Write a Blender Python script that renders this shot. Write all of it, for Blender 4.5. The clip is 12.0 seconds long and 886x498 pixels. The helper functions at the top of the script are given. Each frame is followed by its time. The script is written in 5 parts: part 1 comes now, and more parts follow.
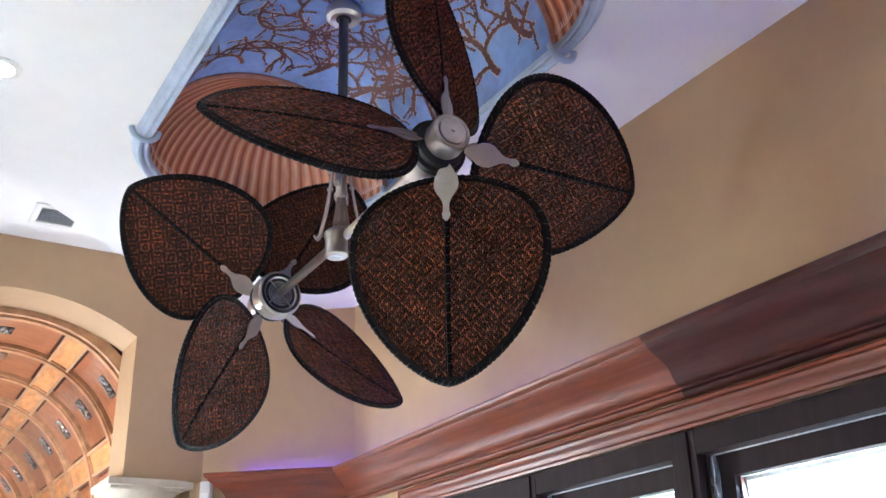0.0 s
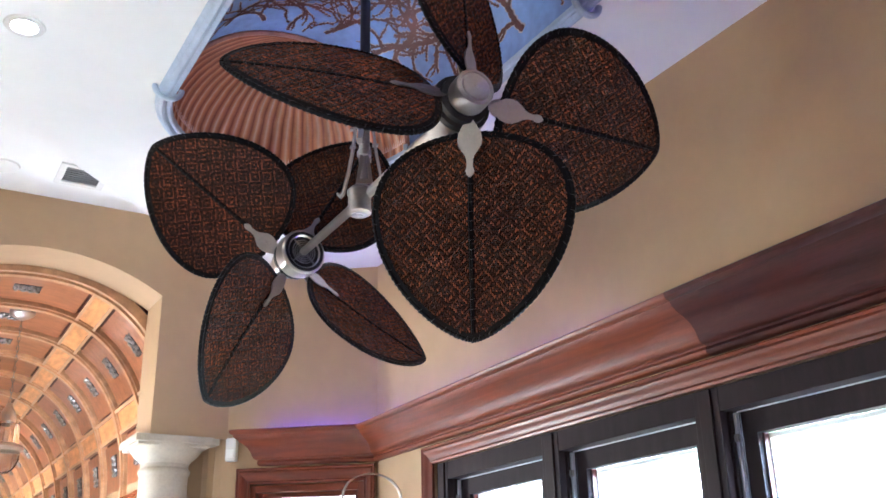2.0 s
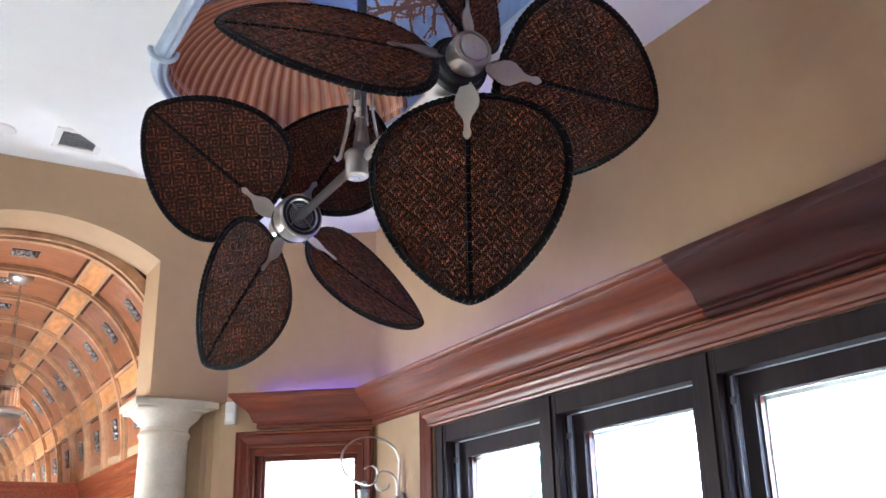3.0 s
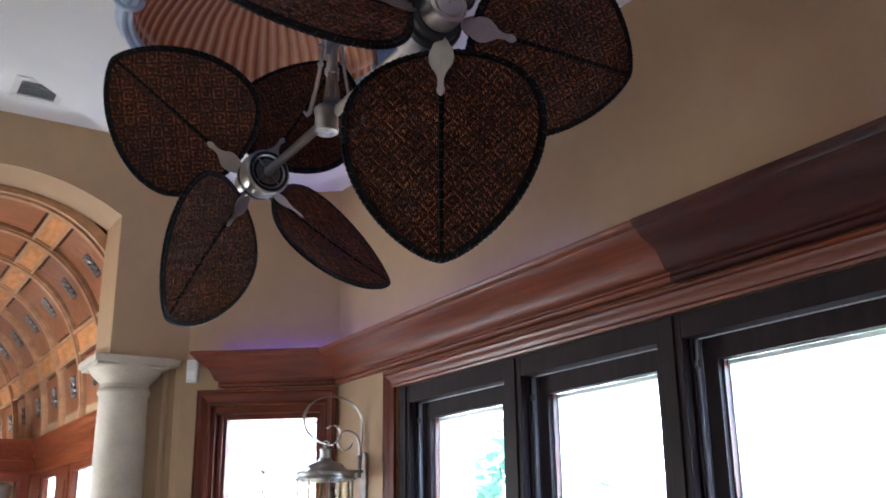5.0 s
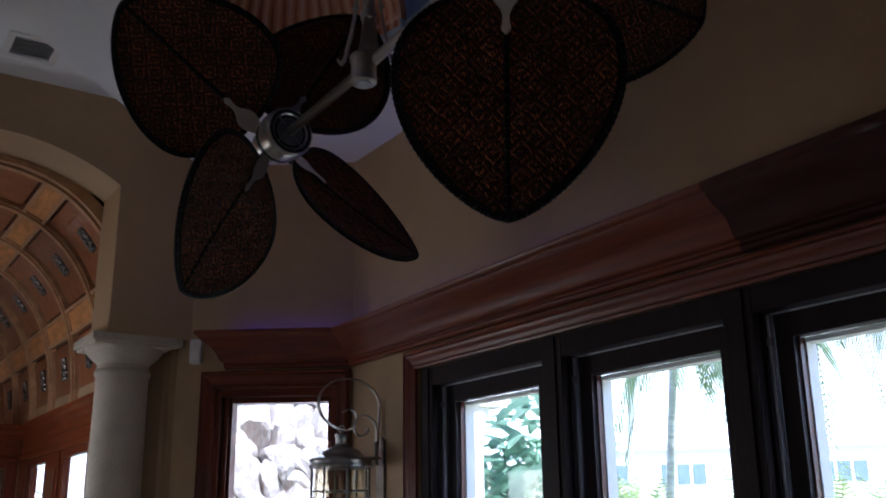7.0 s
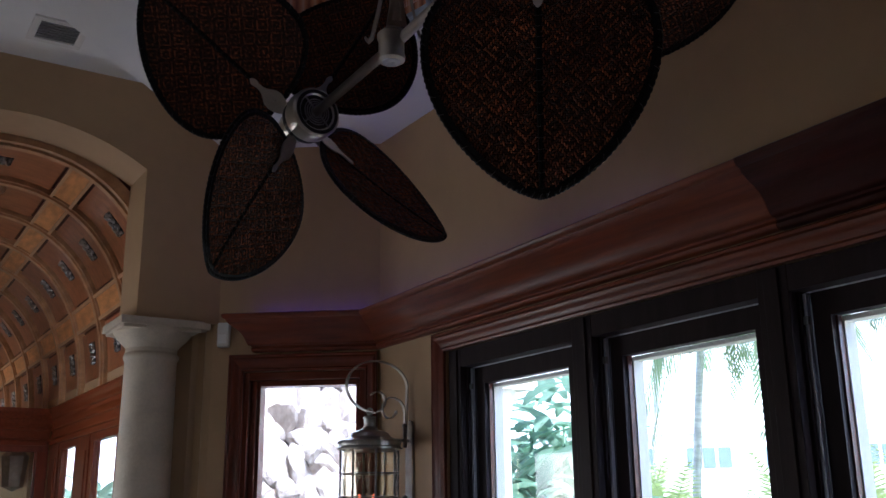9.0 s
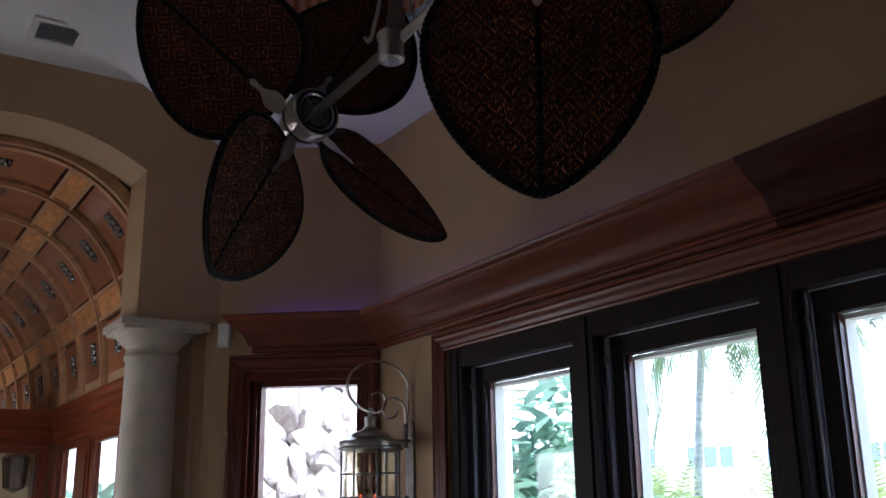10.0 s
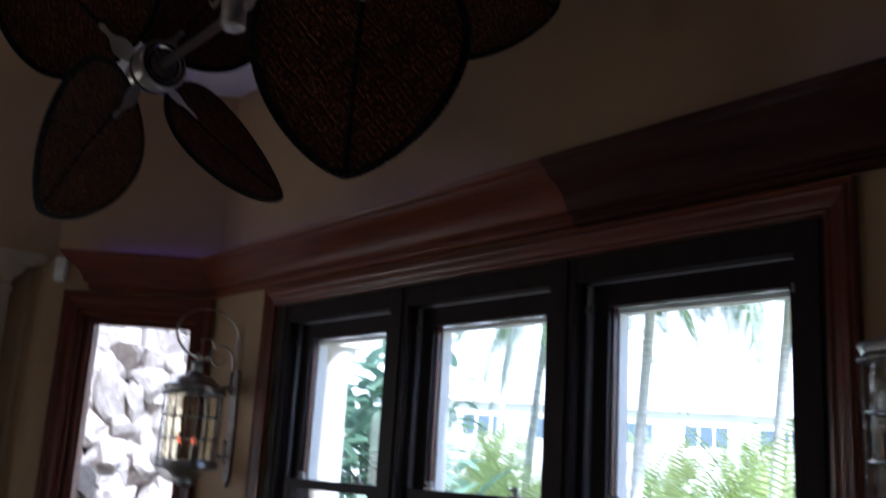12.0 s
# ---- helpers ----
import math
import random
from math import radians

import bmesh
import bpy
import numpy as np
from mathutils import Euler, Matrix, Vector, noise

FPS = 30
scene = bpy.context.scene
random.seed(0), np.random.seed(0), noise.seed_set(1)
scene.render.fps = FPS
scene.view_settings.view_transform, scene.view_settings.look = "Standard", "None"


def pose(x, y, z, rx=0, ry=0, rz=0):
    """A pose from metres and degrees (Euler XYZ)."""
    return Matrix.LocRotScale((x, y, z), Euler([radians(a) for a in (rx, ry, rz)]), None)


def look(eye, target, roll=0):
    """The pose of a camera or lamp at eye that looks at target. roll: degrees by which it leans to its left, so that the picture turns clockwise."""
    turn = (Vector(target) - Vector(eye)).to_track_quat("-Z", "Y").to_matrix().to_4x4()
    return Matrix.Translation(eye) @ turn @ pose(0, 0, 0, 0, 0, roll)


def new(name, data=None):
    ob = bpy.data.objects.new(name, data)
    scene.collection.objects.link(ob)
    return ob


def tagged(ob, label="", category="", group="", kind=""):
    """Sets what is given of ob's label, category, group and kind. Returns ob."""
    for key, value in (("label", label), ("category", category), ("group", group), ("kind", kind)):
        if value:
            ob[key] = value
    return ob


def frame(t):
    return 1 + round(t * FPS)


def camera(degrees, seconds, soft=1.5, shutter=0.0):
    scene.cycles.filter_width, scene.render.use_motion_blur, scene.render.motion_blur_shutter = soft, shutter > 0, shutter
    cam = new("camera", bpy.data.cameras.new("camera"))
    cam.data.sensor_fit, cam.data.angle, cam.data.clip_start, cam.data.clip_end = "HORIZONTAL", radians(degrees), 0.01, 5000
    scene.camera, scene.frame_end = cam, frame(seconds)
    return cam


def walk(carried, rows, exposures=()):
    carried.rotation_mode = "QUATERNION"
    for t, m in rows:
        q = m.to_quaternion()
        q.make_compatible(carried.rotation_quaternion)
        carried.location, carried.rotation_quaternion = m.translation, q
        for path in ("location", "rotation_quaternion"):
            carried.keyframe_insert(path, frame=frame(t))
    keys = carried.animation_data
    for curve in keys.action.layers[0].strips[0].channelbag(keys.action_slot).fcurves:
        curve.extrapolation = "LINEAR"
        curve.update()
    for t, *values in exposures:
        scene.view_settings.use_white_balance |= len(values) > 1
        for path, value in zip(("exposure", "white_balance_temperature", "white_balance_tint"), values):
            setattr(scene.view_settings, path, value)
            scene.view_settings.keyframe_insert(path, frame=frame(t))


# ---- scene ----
cam = camera(49.8, 12.0, shutter=0.5)
PATH = [
    (0, (0.086, -0.086, 1.624), (1.06, 1.473, 2.411), -1.8),
    (0.5, (0.091, -0.086, 1.618), (1.072, 1.477, 2.387), -2.0),
    (1, (0.089, -0.086, 1.618), (1.063, 1.485, 2.381), -2.1),
    (1.5, (0.093, -0.08, 1.614), (1.08, 1.497, 2.347), -2.1),
    (2, (0.085, -0.076, 1.61), (1.034, 1.533, 2.325), -1.3),
    (2.5, (0.09, -0.073, 1.606), (1.031, 1.559, 2.28), -1.2),
    (3, (0.095, -0.071, 1.602), (1.056, 1.559, 2.251), -1.3),
    (4.8, (0.108, -0.046, 1.601), (1.121, 1.572, 2.196), -1.0),
    (5, (0.09, -0.035, 1.591), (1.129, 1.574, 2.169), -0.8),
    (5.5, (0.091, 0.095, 1.598), (1.195, 1.671, 2.142), -1.0),
    (6, (0.1, 0.22, 1.599), (1.237, 1.79, 2.092), -1.2),
    (6.5, (0.107, 0.29, 1.598), (1.225, 1.875, 2.084), -1.0),
    (7, (0.091, 0.338, 1.611), (1.164, 1.932, 2.165), -0.7),
    (7.2, (0.077, 0.36, 1.603), (1.141, 1.953, 2.178), -0.6),
    (9, (0.092, 0.38, 1.605), (1.13, 2.008, 2.129), -0.7),
    (9.5, (0.094, 0.383, 1.605), (1.13, 2.013, 2.126), -0.8),
    (10, (0.094, 0.382, 1.605), (1.131, 2.01, 2.129), -0.9),
    (10.5, (0.086, 0.368, 1.604), (1.137, 1.992, 2.113), -1.2),
    (11, (0.094, 0.304, 1.61), (1.189, 1.886, 2.159), -1.9),
    (11.5, (0.095, 0.18, 1.605), (1.244, 1.714, 2.176), 0.2),
    (12, (0.123, 0.086, 1.596), (1.377, 1.579, 2.041), 3.4),
]
EXPOSURES = [(0.0, 5.1, 4920, 10), (2.5, 5.05, 4920, 10), (3.0, 4.85, 4920, 10), (3.2, 4.75, 4920, 10), (5.0, 3.95, 5000, 11), (5.5, 3.35, 5050, 12), (6.0, 2.7, 5050, 13),
             (6.5, 2.1, 5050, 14), (7.0, 1.7, 5050, 15), (9.5, 1.98, 5150, 16), (11.0, 1.78, 5150, 16), (12.0, 1.4, 5150, 15)]
walk(cam, [(t, look(eye, target, roll)) for t, eye, target, roll in PATH], EXPOSURES)

# ---- world, sun, daylight openings ----
world = bpy.data.worlds.new("world")
scene.world = world
world.use_nodes = True
wn = world.node_tree.nodes
sky = wn.new("ShaderNodeTexSky")
sky.sky_type, sky.sun_disc = "NISHITA", False
sky.sun_elevation, sky.sun_rotation = radians(48), radians(188)
world.node_tree.links.new(sky.outputs[0], wn["Background"].inputs[0])
wn["Background"].inputs[1].default_value = 0.15
sun = new("sun", bpy.data.lights.new("sun", "SUN"))
sun.data.energy, sun.data.angle, sun.data.color = 5.0, radians(0.6), (1.0, 0.95, 0.87)
sun.matrix_world = look((-1.2, -8.0, 9.0), (0, 0, 0))


def area(name, eye, target, w, h, watts, color):
    la = new(name, bpy.data.lights.new(name, "AREA"))
    la.data.shape, la.data.size, la.data.size_y = "RECTANGLE", w, h
    la.data.energy, la.data.color = watts, color
    la.matrix_world = look(eye, target)
    return la


area("daylight_back", (-2.35, -3.46, 1.65), (-2.35, 0, 1.65), 0.6, 1.0, 0.32, (1.0, 0.92, 0.80))
area("daylight_side", (-3.06, 4.35, 1.45), (0, 4.35, 1.45), 1.1, 1.1, 1.5, (1.0, 0.92, 0.80))
area("daylight_hall", (-0.24, 6.6, 1.45), (1.0, 6.5, 1.45), 1.2, 1.2, 4.7, (1.0, 0.92, 0.80))
area("daylight_hall_end", (-0.24, 10.8, 1.45), (1.0, 10.8, 1.45), 1.2, 1.2, 5.5, (1.0, 0.92, 0.80))

# ---- materials ----
def mat(name, base, rough=0.5, metal=0.0, var=0.0, scale=8.0, bump=0.0, bscale=60.0, dist=0.002, coat=0.0, stretch=None,
        spec=0.5, rand=0.0, island=0.0, second=None, emit=None, estr=0.0, through_light=0.0):
    """Principled surface with a broad and a fine variation of its colour and a fine relief."""
    m = bpy.data.materials.new(name)
    m.use_nodes = True
    nt = m.node_tree
    n, ln = nt.nodes, nt.links
    b = n["Principled BSDF"]
    b.inputs["Roughness"].default_value = rough
    b.inputs["Metallic"].default_value = metal
    b.inputs["Coat Weight"].default_value = coat
    b.inputs["Coat Roughness"].default_value = 0.12
    b.inputs["Specular IOR Level"].default_value = spec
    b.inputs["Base Color"].default_value = (*base, 1)
    if emit:
        b.inputs["Emission Color"].default_value = (*emit, 1)
        b.inputs["Emission Strength"].default_value = estr
    tc = n.new("ShaderNodeTexCoord")
    mp = n.new("ShaderNodeMapping")
    if stretch:
        mp.inputs["Scale"].default_value = stretch
    ln.new(tc.outputs["Object"], mp.inputs[0])
    if var or second:
        big, fine = n.new("ShaderNodeTexNoise"), n.new("ShaderNodeTexNoise")
        big.inputs["Scale"].default_value, fine.inputs["Scale"].default_value = scale, scale * 9
        big.inputs["Detail"].default_value = fine.inputs["Detail"].default_value = 4
        ln.new(mp.outputs[0], big.inputs["Vector"])
        ln.new(mp.outputs[0], fine.inputs["Vector"])
        add = n.new("ShaderNodeMath")
        add.operation = "MULTIPLY_ADD"
        ln.new(fine.outputs[0], add.inputs[0])
        add.inputs[1].default_value = 0.45
        ln.new(big.outputs[0], add.inputs[2])
        ramp = n.new("ShaderNodeValToRGB")
        ramp.color_ramp.elements[0].position, ramp.color_ramp.elements[1].position = 0.45, 1.0
        lo = second or [c * (1 - var) for c in base]
        hi = [min(1, c * (1 + var)) for c in base]
        ramp.color_ramp.elements[0].color, ramp.color_ramp.elements[1].color = (*lo, 1), (*hi, 1)
        ln.new(add.outputs[0], ramp.inputs[0])
        out = ramp.outputs[0]
        if rand or island:
            hsv = n.new("ShaderNodeHueSaturation")
            src = n.new("ShaderNodeObjectInfo").outputs["Random"] if rand else n.new("ShaderNodeNewGeometry").outputs["Random Per Island"]
            mr = n.new("ShaderNodeMapRange")
            k = rand or island
            mr.inputs[3].default_value, mr.inputs[4].default_value = 1 - k, 1 + k
            ln.new(src, mr.inputs[0])
            ln.new(mr.outputs[0], hsv.inputs["Value"])
            ln.new(out, hsv.inputs["Color"])
            out = hsv.outputs[0]
        ln.new(out, b.inputs["Base Color"])
    if bump:
        t = n.new("ShaderNodeTexNoise")
        t.inputs["Scale"].default_value, t.inputs["Detail"].default_value = bscale, 5
        bp = n.new("ShaderNodeBump")
        bp.inputs["Strength"].default_value, bp.inputs["Distance"].default_value = bump, dist
        ln.new(mp.outputs[0], t.inputs["Vector"])
        ln.new(t.outputs[0], bp.inputs["Height"])
        ln.new(bp.outputs[0], b.inputs["Normal"])
    if through_light:
        tr, mix = n.new("ShaderNodeBsdfTranslucent"), n.new("ShaderNodeMixShader")
        tr.inputs[0].default_value = (*[min(1, c * 1.5) for c in base], 1)
        mix.inputs[0].default_value = through_light
        ln.new(b.outputs[0], mix.inputs[1])
        ln.new(tr.outputs[0], mix.inputs[2])
        ln.new(mix.outputs[0], n["Material Output"].inputs["Surface"])
    return m


def glass(name, tint=(1, 1, 1), rough=0.0, bump=0.0, ior=1.45, stretch=(1, 1, 1)):
    m = bpy.data.materials.new(name)
    m.use_nodes = True
    n, ln = m.node_tree.nodes, m.node_tree.links
    b = n["Principled BSDF"]
    b.inputs["Base Color"].default_value = (*tint, 1)
    b.inputs["Transmission Weight"].default_value = 1
    b.inputs["Roughness"].default_value = rough
    b.inputs["IOR"].default_value = ior
    if bump:
        t = n.new("ShaderNodeTexNoise")
        t.inputs["Scale"].default_value = 30
        tc, mp = n.new("ShaderNodeTexCoord"), n.new("ShaderNodeMapping")
        mp.inputs["Scale"].default_value = stretch
        ln.new(tc.outputs["Object"], mp.inputs[0])
        ln.new(mp.outputs[0], t.inputs["Vector"])
        bp = n.new("ShaderNodeBump")
        bp.inputs["Strength"].default_value, bp.inputs["Distance"].default_value = bump, 0.01
        ln.new(t.outputs[0], bp.inputs["Height"])
        ln.new(bp.outputs[0], b.inputs["Normal"])
    return m


def uv_stripes(name, cols, count, rough=0.55):
    """Painted flutes: bands that follow u of the surface's own UVs, with a wobble."""
    m = bpy.data.materials.new(name)
    m.use_nodes = True
    n, ln = m.node_tree.nodes, m.node_tree.links
    b = n["Principled BSDF"]
    b.inputs["Roughness"].default_value = rough
    uv = n.new("ShaderNodeTexCoord")
    sep = n.new("ShaderNodeSeparateXYZ")
    ln.new(uv.outputs["UV"], sep.inputs[0])
    nz = n.new("ShaderNodeTexNoise")
    nz.inputs["Scale"].default_value = 7
    ln.new(uv.outputs["Object"], nz.inputs["Vector"])
    mul = n.new("ShaderNodeMath")
    mul.operation = "MULTIPLY"
    ln.new(sep.outputs[0], mul.inputs[0])
    mul.inputs[1].default_value = count
    wob = n.new("ShaderNodeMath")
    wob.operation = "MULTIPLY_ADD"
    ln.new(nz.outputs[0], wob.inputs[0])
    wob.inputs[1].default_value = 0.35
    ln.new(mul.outputs[0], wob.inputs[2])
    fr = n.new("ShaderNodeMath")
    fr.operation = "FRACT"
    ln.new(wob.outputs[0], fr.inputs[0])
    ramp = n.new("ShaderNodeValToRGB")
    els = ramp.color_ramp.elements
    for k, (p, c) in enumerate(cols):
        e = els[k] if k < 2 else els.new(p)
        e.position, e.color = p, (*c, 1)
    ln.new(fr.outputs[0], ramp.inputs[0])
    mx = n.new("ShaderNodeMix")
    mx.data_type, mx.blend_type = "RGBA", "MULTIPLY"
    mx.inputs[0].default_value = 0.25
    cl = n.new("ShaderNodeTexNoise")
    cl.inputs["Scale"].default_value, cl.inputs["Detail"].default_value = 3.5, 5
    ln.new(uv.outputs["Object"], cl.inputs["Vector"])
    ln.new(ramp.outputs[0], mx.inputs[6])
    ln.new(cl.outputs[0], mx.inputs[7])
    ln.new(mx.outputs[2], b.inputs["Base Color"])
    return m


M_TAN = mat("tan_wall_paint", (0.43, 0.286, 0.150), 0.62, var=0.07, scale=1.6, bump=0.12, bscale=160)
M_CEIL = mat("white_ceiling_paint", (0.85, 0.845, 0.82), 0.7, var=0.03, scale=1.2, bump=0.1, bscale=140)
M_FLOOR = mat("stone_floor", (0.56, 0.49, 0.40), 0.35, var=0.2, scale=3, bump=0.1)
M_WOOD = mat("red_mahogany", (0.150, 0.032, 0.0090), 0.38, var=0.36, scale=9, stretch=(6, 0.25, 6), bump=0.08, bscale=40, coat=0.05, spec=0.32)
M_WOOD_N = mat("red_mahogany_angled", (0.145, 0.030, 0.0095), 0.34, var=0.38, scale=5, stretch=(0.6, 0.6, 7), bump=0.10, bscale=40, coat=0.10, spec=0.4)
# stain of the darker crown length; on the vault shell it stands for shade
M_WOOD_D = mat("dark_stain_and_gap_shade_wood", (0.050, 0.0105, 0.0070), 0.38, var=0.4, scale=5, stretch=(6, 0.45, 6), bump=0.10, bscale=40, spec=0.2)
M_WOOD_V = mat("red_mahogany_upright", (0.13, 0.028, 0.013), 0.28, var=0.35, scale=5, stretch=(6, 6, 0.5), bump=0.10, bscale=40, coat=0.15)
M_FRAME = mat("dark_window_frame", (0.022, 0.013, 0.014), 0.5, spec=0.15, var=0.25, scale=5, stretch=(5, 5, 0.6), bump=0.05, bscale=60)
M_TRACK = mat("pale_metal_track", (0.55, 0.56, 0.62), 0.35, 0.8, var=0.1, scale=6)
M_HONEY = mat("honey_panel_wood", (0.30, 0.115, 0.048), 0.28, var=0.34, scale=4, stretch=(1.0, 5, 5), bump=0.08, bscale=50, coat=0.3, rand=0.16)
M_HONEY_RIB = mat("honey_rib_wood", (0.52, 0.31, 0.165), 0.30, var=0.28, scale=4, stretch=(4, 1, 4), bump=0.08, bscale=50, coat=0.3)
M_STONE = mat("cast_stone", (0.52, 0.45, 0.345), 0.75, var=0.16, scale=7, bump=0.5, bscale=70, dist=0.003)
M_STEEL = mat("brushed_nickel", (0.52, 0.49, 0.45), 0.35, 1.0, var=0.12, scale=12, bump=0.03, bscale=200)
M_STEEL_D = mat("aged_pewter", (0.31, 0.30, 0.285), 0.36, 1.0, var=0.3, scale=20, bump=0.25, bscale=90)
M_ROD = mat("gunmetal_rod", (0.16, 0.16, 0.17), 0.35, 0.9, var=0.15, scale=9)
M_BLACK = mat("black_plastic", (0.012, 0.012, 0.013), 0.4, var=0.2, scale=9)
M_LEAF = mat("woven_base", (0.020, 0.009, 0.007), 0.6, spec=0.15, var=0.4, scale=14, bump=0.3, bscale=220)
M_STRAND = mat("woven_strand", (0.205, 0.056, 0.018), 0.30, var=0.6, scale=7, island=0.8, spec=0.4, bump=0.2, bscale=300)
M_STRAND_D = mat("dark_woven_strand", (0.055, 0.017, 0.009), 0.30, var=0.6, scale=7, island=0.7, spec=0.35, bump=0.2, bscale=300)
M_BIND = mat("dark_bound_edge", (0.0085, 0.0075, 0.0082), 0.42, spec=0.14, var=0.4, scale=30, bump=0.6, bscale=120, dist=0.003)
M_STITCH = mat("stitch_thread", (0.07, 0.06, 0.05), 0.5, var=0.3, scale=30)
M_TRIM = mat("pale_blue_trim_paint", (0.46, 0.54, 0.66), 0.45, var=0.18, scale=9, bump=0.1)
M_SKY = mat("painted_blue", (0.22, 0.32, 0.58), 0.6, var=0.35, scale=3.2, second=(0.15, 0.20, 0.44), bump=0.08, bscale=90)
M_CORAL = mat("painted_coral", (0.115, 0.038, 0.030), 0.6, var=0.5, scale=11)
M_CORAL_L = mat("painted_coral_light", (0.50, 0.42, 0.42), 0.6, var=0.4, scale=11)
M_SHELL = uv_stripes("painted_shell", [(0.0, (0.30, 0.085, 0.04)), (1.0, (0.28, 0.08, 0.04)), (0.25, (0.74, 0.32, 0.15)), (0.5, (0.90, 0.62, 0.42)), (0.72, (0.72, 0.28, 0.12))], 1.0)
M_SHELL_RIM = mat("painted_shell_rim", (0.42, 0.20, 0.15), 0.6, var=0.3, scale=8)
M_ZIG = mat("painted_zigzag", (0.80, 0.55, 0.46), 0.6, var=0.2, scale=8)
M_WHITE = mat("white_plastic", (0.74, 0.72, 0.68), 0.4, var=0.04, scale=8)
M_VENT = mat("grey_vent", (0.40, 0.40, 0.40), 0.5, var=0.1, scale=8)
M_LED = mat("violet_led", (0.3, 0.2, 0.8), 0.5, emit=(0.18, 0.11, 1.0), estr=0.95)
M_SPOT = mat("warm_spot", (1, 1, 1), 0.5, emit=(1.0, 0.95, 0.86), estr=3.0)
M_BULB = mat("red_bulb", (0.6, 0.1, 0.05), 0.4, emit=(1.0, 0.16, 0.06), estr=0.5)
M_PANE = glass("window_pane")
M_SEEDED = glass("seeded_amber_glass", (1.0, 0.96, 0.82), 0.0, 0.30, 1.25, (1.0, 1.0, 0.3))
M_RIBGLASS = glass("ribbed_glass", (0.99, 0.99, 0.99), 0.22, 0.3)
M_ROCK = mat("pale_boulder", (0.42, 0.40, 0.385), 0.85, var=0.25, scale=3.2, second=(0.29, 0.25, 0.225), bump=0.5, bscale=7, dist=0.03, rand=0.22)
M_STUCCO = mat("white_stucco", (0.85, 0.84, 0.80), 0.85, var=0.05, scale=2, bump=0.2)
M_HOUSEWIN = mat("house_window", (0.14, 0.19, 0.22), 0.45, spec=0.2, var=0.2, scale=1.0)
M_GREEN = mat("foliage", (0.19, 0.30, 0.21), 0.5, spec=0.3, var=0.35, scale=3, island=0.5, through_light=0.35)
M_PALM = mat("palm_frond", (0.15, 0.23, 0.10), 0.45, var=0.4, scale=2, island=0.4, through_light=0.35)
M_BARK = mat("palm_bark", (0.70, 0.69, 0.67), 0.9, var=0.3, scale=3, stretch=(2, 2, 9), bump=0.6, bscale=20, dist=0.01)
M_GRASS = mat("garden_ground", (0.17, 0.17, 0.11), 0.9, var=0.4, scale=0.9, bump=0.5, bscale=12, dist=0.03)
M_ARECA = mat("areca_frond", (0.42, 0.50, 0.20), 0.45, var=0.3, scale=2, island=0.35, through_light=0.4)
M_HAZE = mat("bright_hazy_sky", (0.0, 0.0, 0.0), 1.0, emit=(0.94, 0.97, 1.0), estr=1.7, spec=0.0)


# ---- mesh helpers ----
def part(name, bm, material, parent=None, label="", smooth=False, mats=None):
    bmesh.ops.recalc_face_normals(bm, faces=bm.faces)
    me = bpy.data.meshes.new(name)
    bm.to_mesh(me)
    bm.free()
    for m in mats or [material]:
        me.materials.append(m)
    if smooth:
        me.shade_smooth()
        me.set_sharp_from_angle(angle=radians(38))
    ob = new(name, me)
    if parent:
        ob.parent = parent
    if label:
        ob["label"] = label
    return ob


def share(name, ob, parent, m=None):
    """Another object on the mesh of ob."""
    o = new(name, ob.data)
    o.parent = parent
    if m is not None:
        o.matrix_basis = m
    return o


def thing(name, label, category, group="", at=(0, 0, 0)):
    e = new(name)
    e.empty_display_size = 0.05
    e.location = at
    return tagged(e, label, category, group)


def box(bm, a, b, m=None, bevel=0.0):
    q = bmesh.new()
    bmesh.ops.create_cube(q, size=1)
    c = [(a[i] + b[i]) / 2 for i in range(3)]
    s = [abs(b[i] - a[i]) for i in range(3)]
    bmesh.ops.transform(q, matrix=Matrix.Translation(c) @ Matrix.Diagonal((*s, 1)), verts=q.verts)
    if bevel:
        bmesh.ops.bevel(q, geom=q.edges[:], offset=bevel, segments=2, affect="EDGES", profile=0.6)
    if m is not None:
        bmesh.ops.transform(q, matrix=m, verts=q.verts)
    join(bm, q)
    return bm


def join(bm, q):
    vs = [bm.verts.new(v.co) for v in q.verts]
    q.verts.index_update()
    for f in q.faces:
        bm.faces.new([vs[v.index] for v in f.verts])
    q.free()


def lathe(bm, prof, seg=32, m=None):
    """Turns a profile of (radius, height) round z."""
    rings = []
    for r, z in prof:
        if r < 1e-5:
            rings.append([bm.verts.new((0, 0, z))])
        else:
            rings.append([bm.verts.new((r * math.cos(2 * math.pi * k / seg), r * math.sin(2 * math.pi * k / seg), z)) for k in range(seg)])
    for a, b in zip(rings, rings[1:]):
        for k in range(seg):
            if len(a) == len(b) == 1:
                break
            if len(a) == 1:
                bm.faces.new((a[0], b[k], b[(k + 1) % seg]))
            elif len(b) == 1:
                bm.faces.new((a[k], b[0], a[(k + 1) % seg]))
            else:
                bm.faces.new((a[k], b[k], b[(k + 1) % seg], a[(k + 1) % seg]))
    if m is not None:
        bmesh.ops.transform(bm, matrix=m, verts=[v for r in rings for v in r])
    return bm


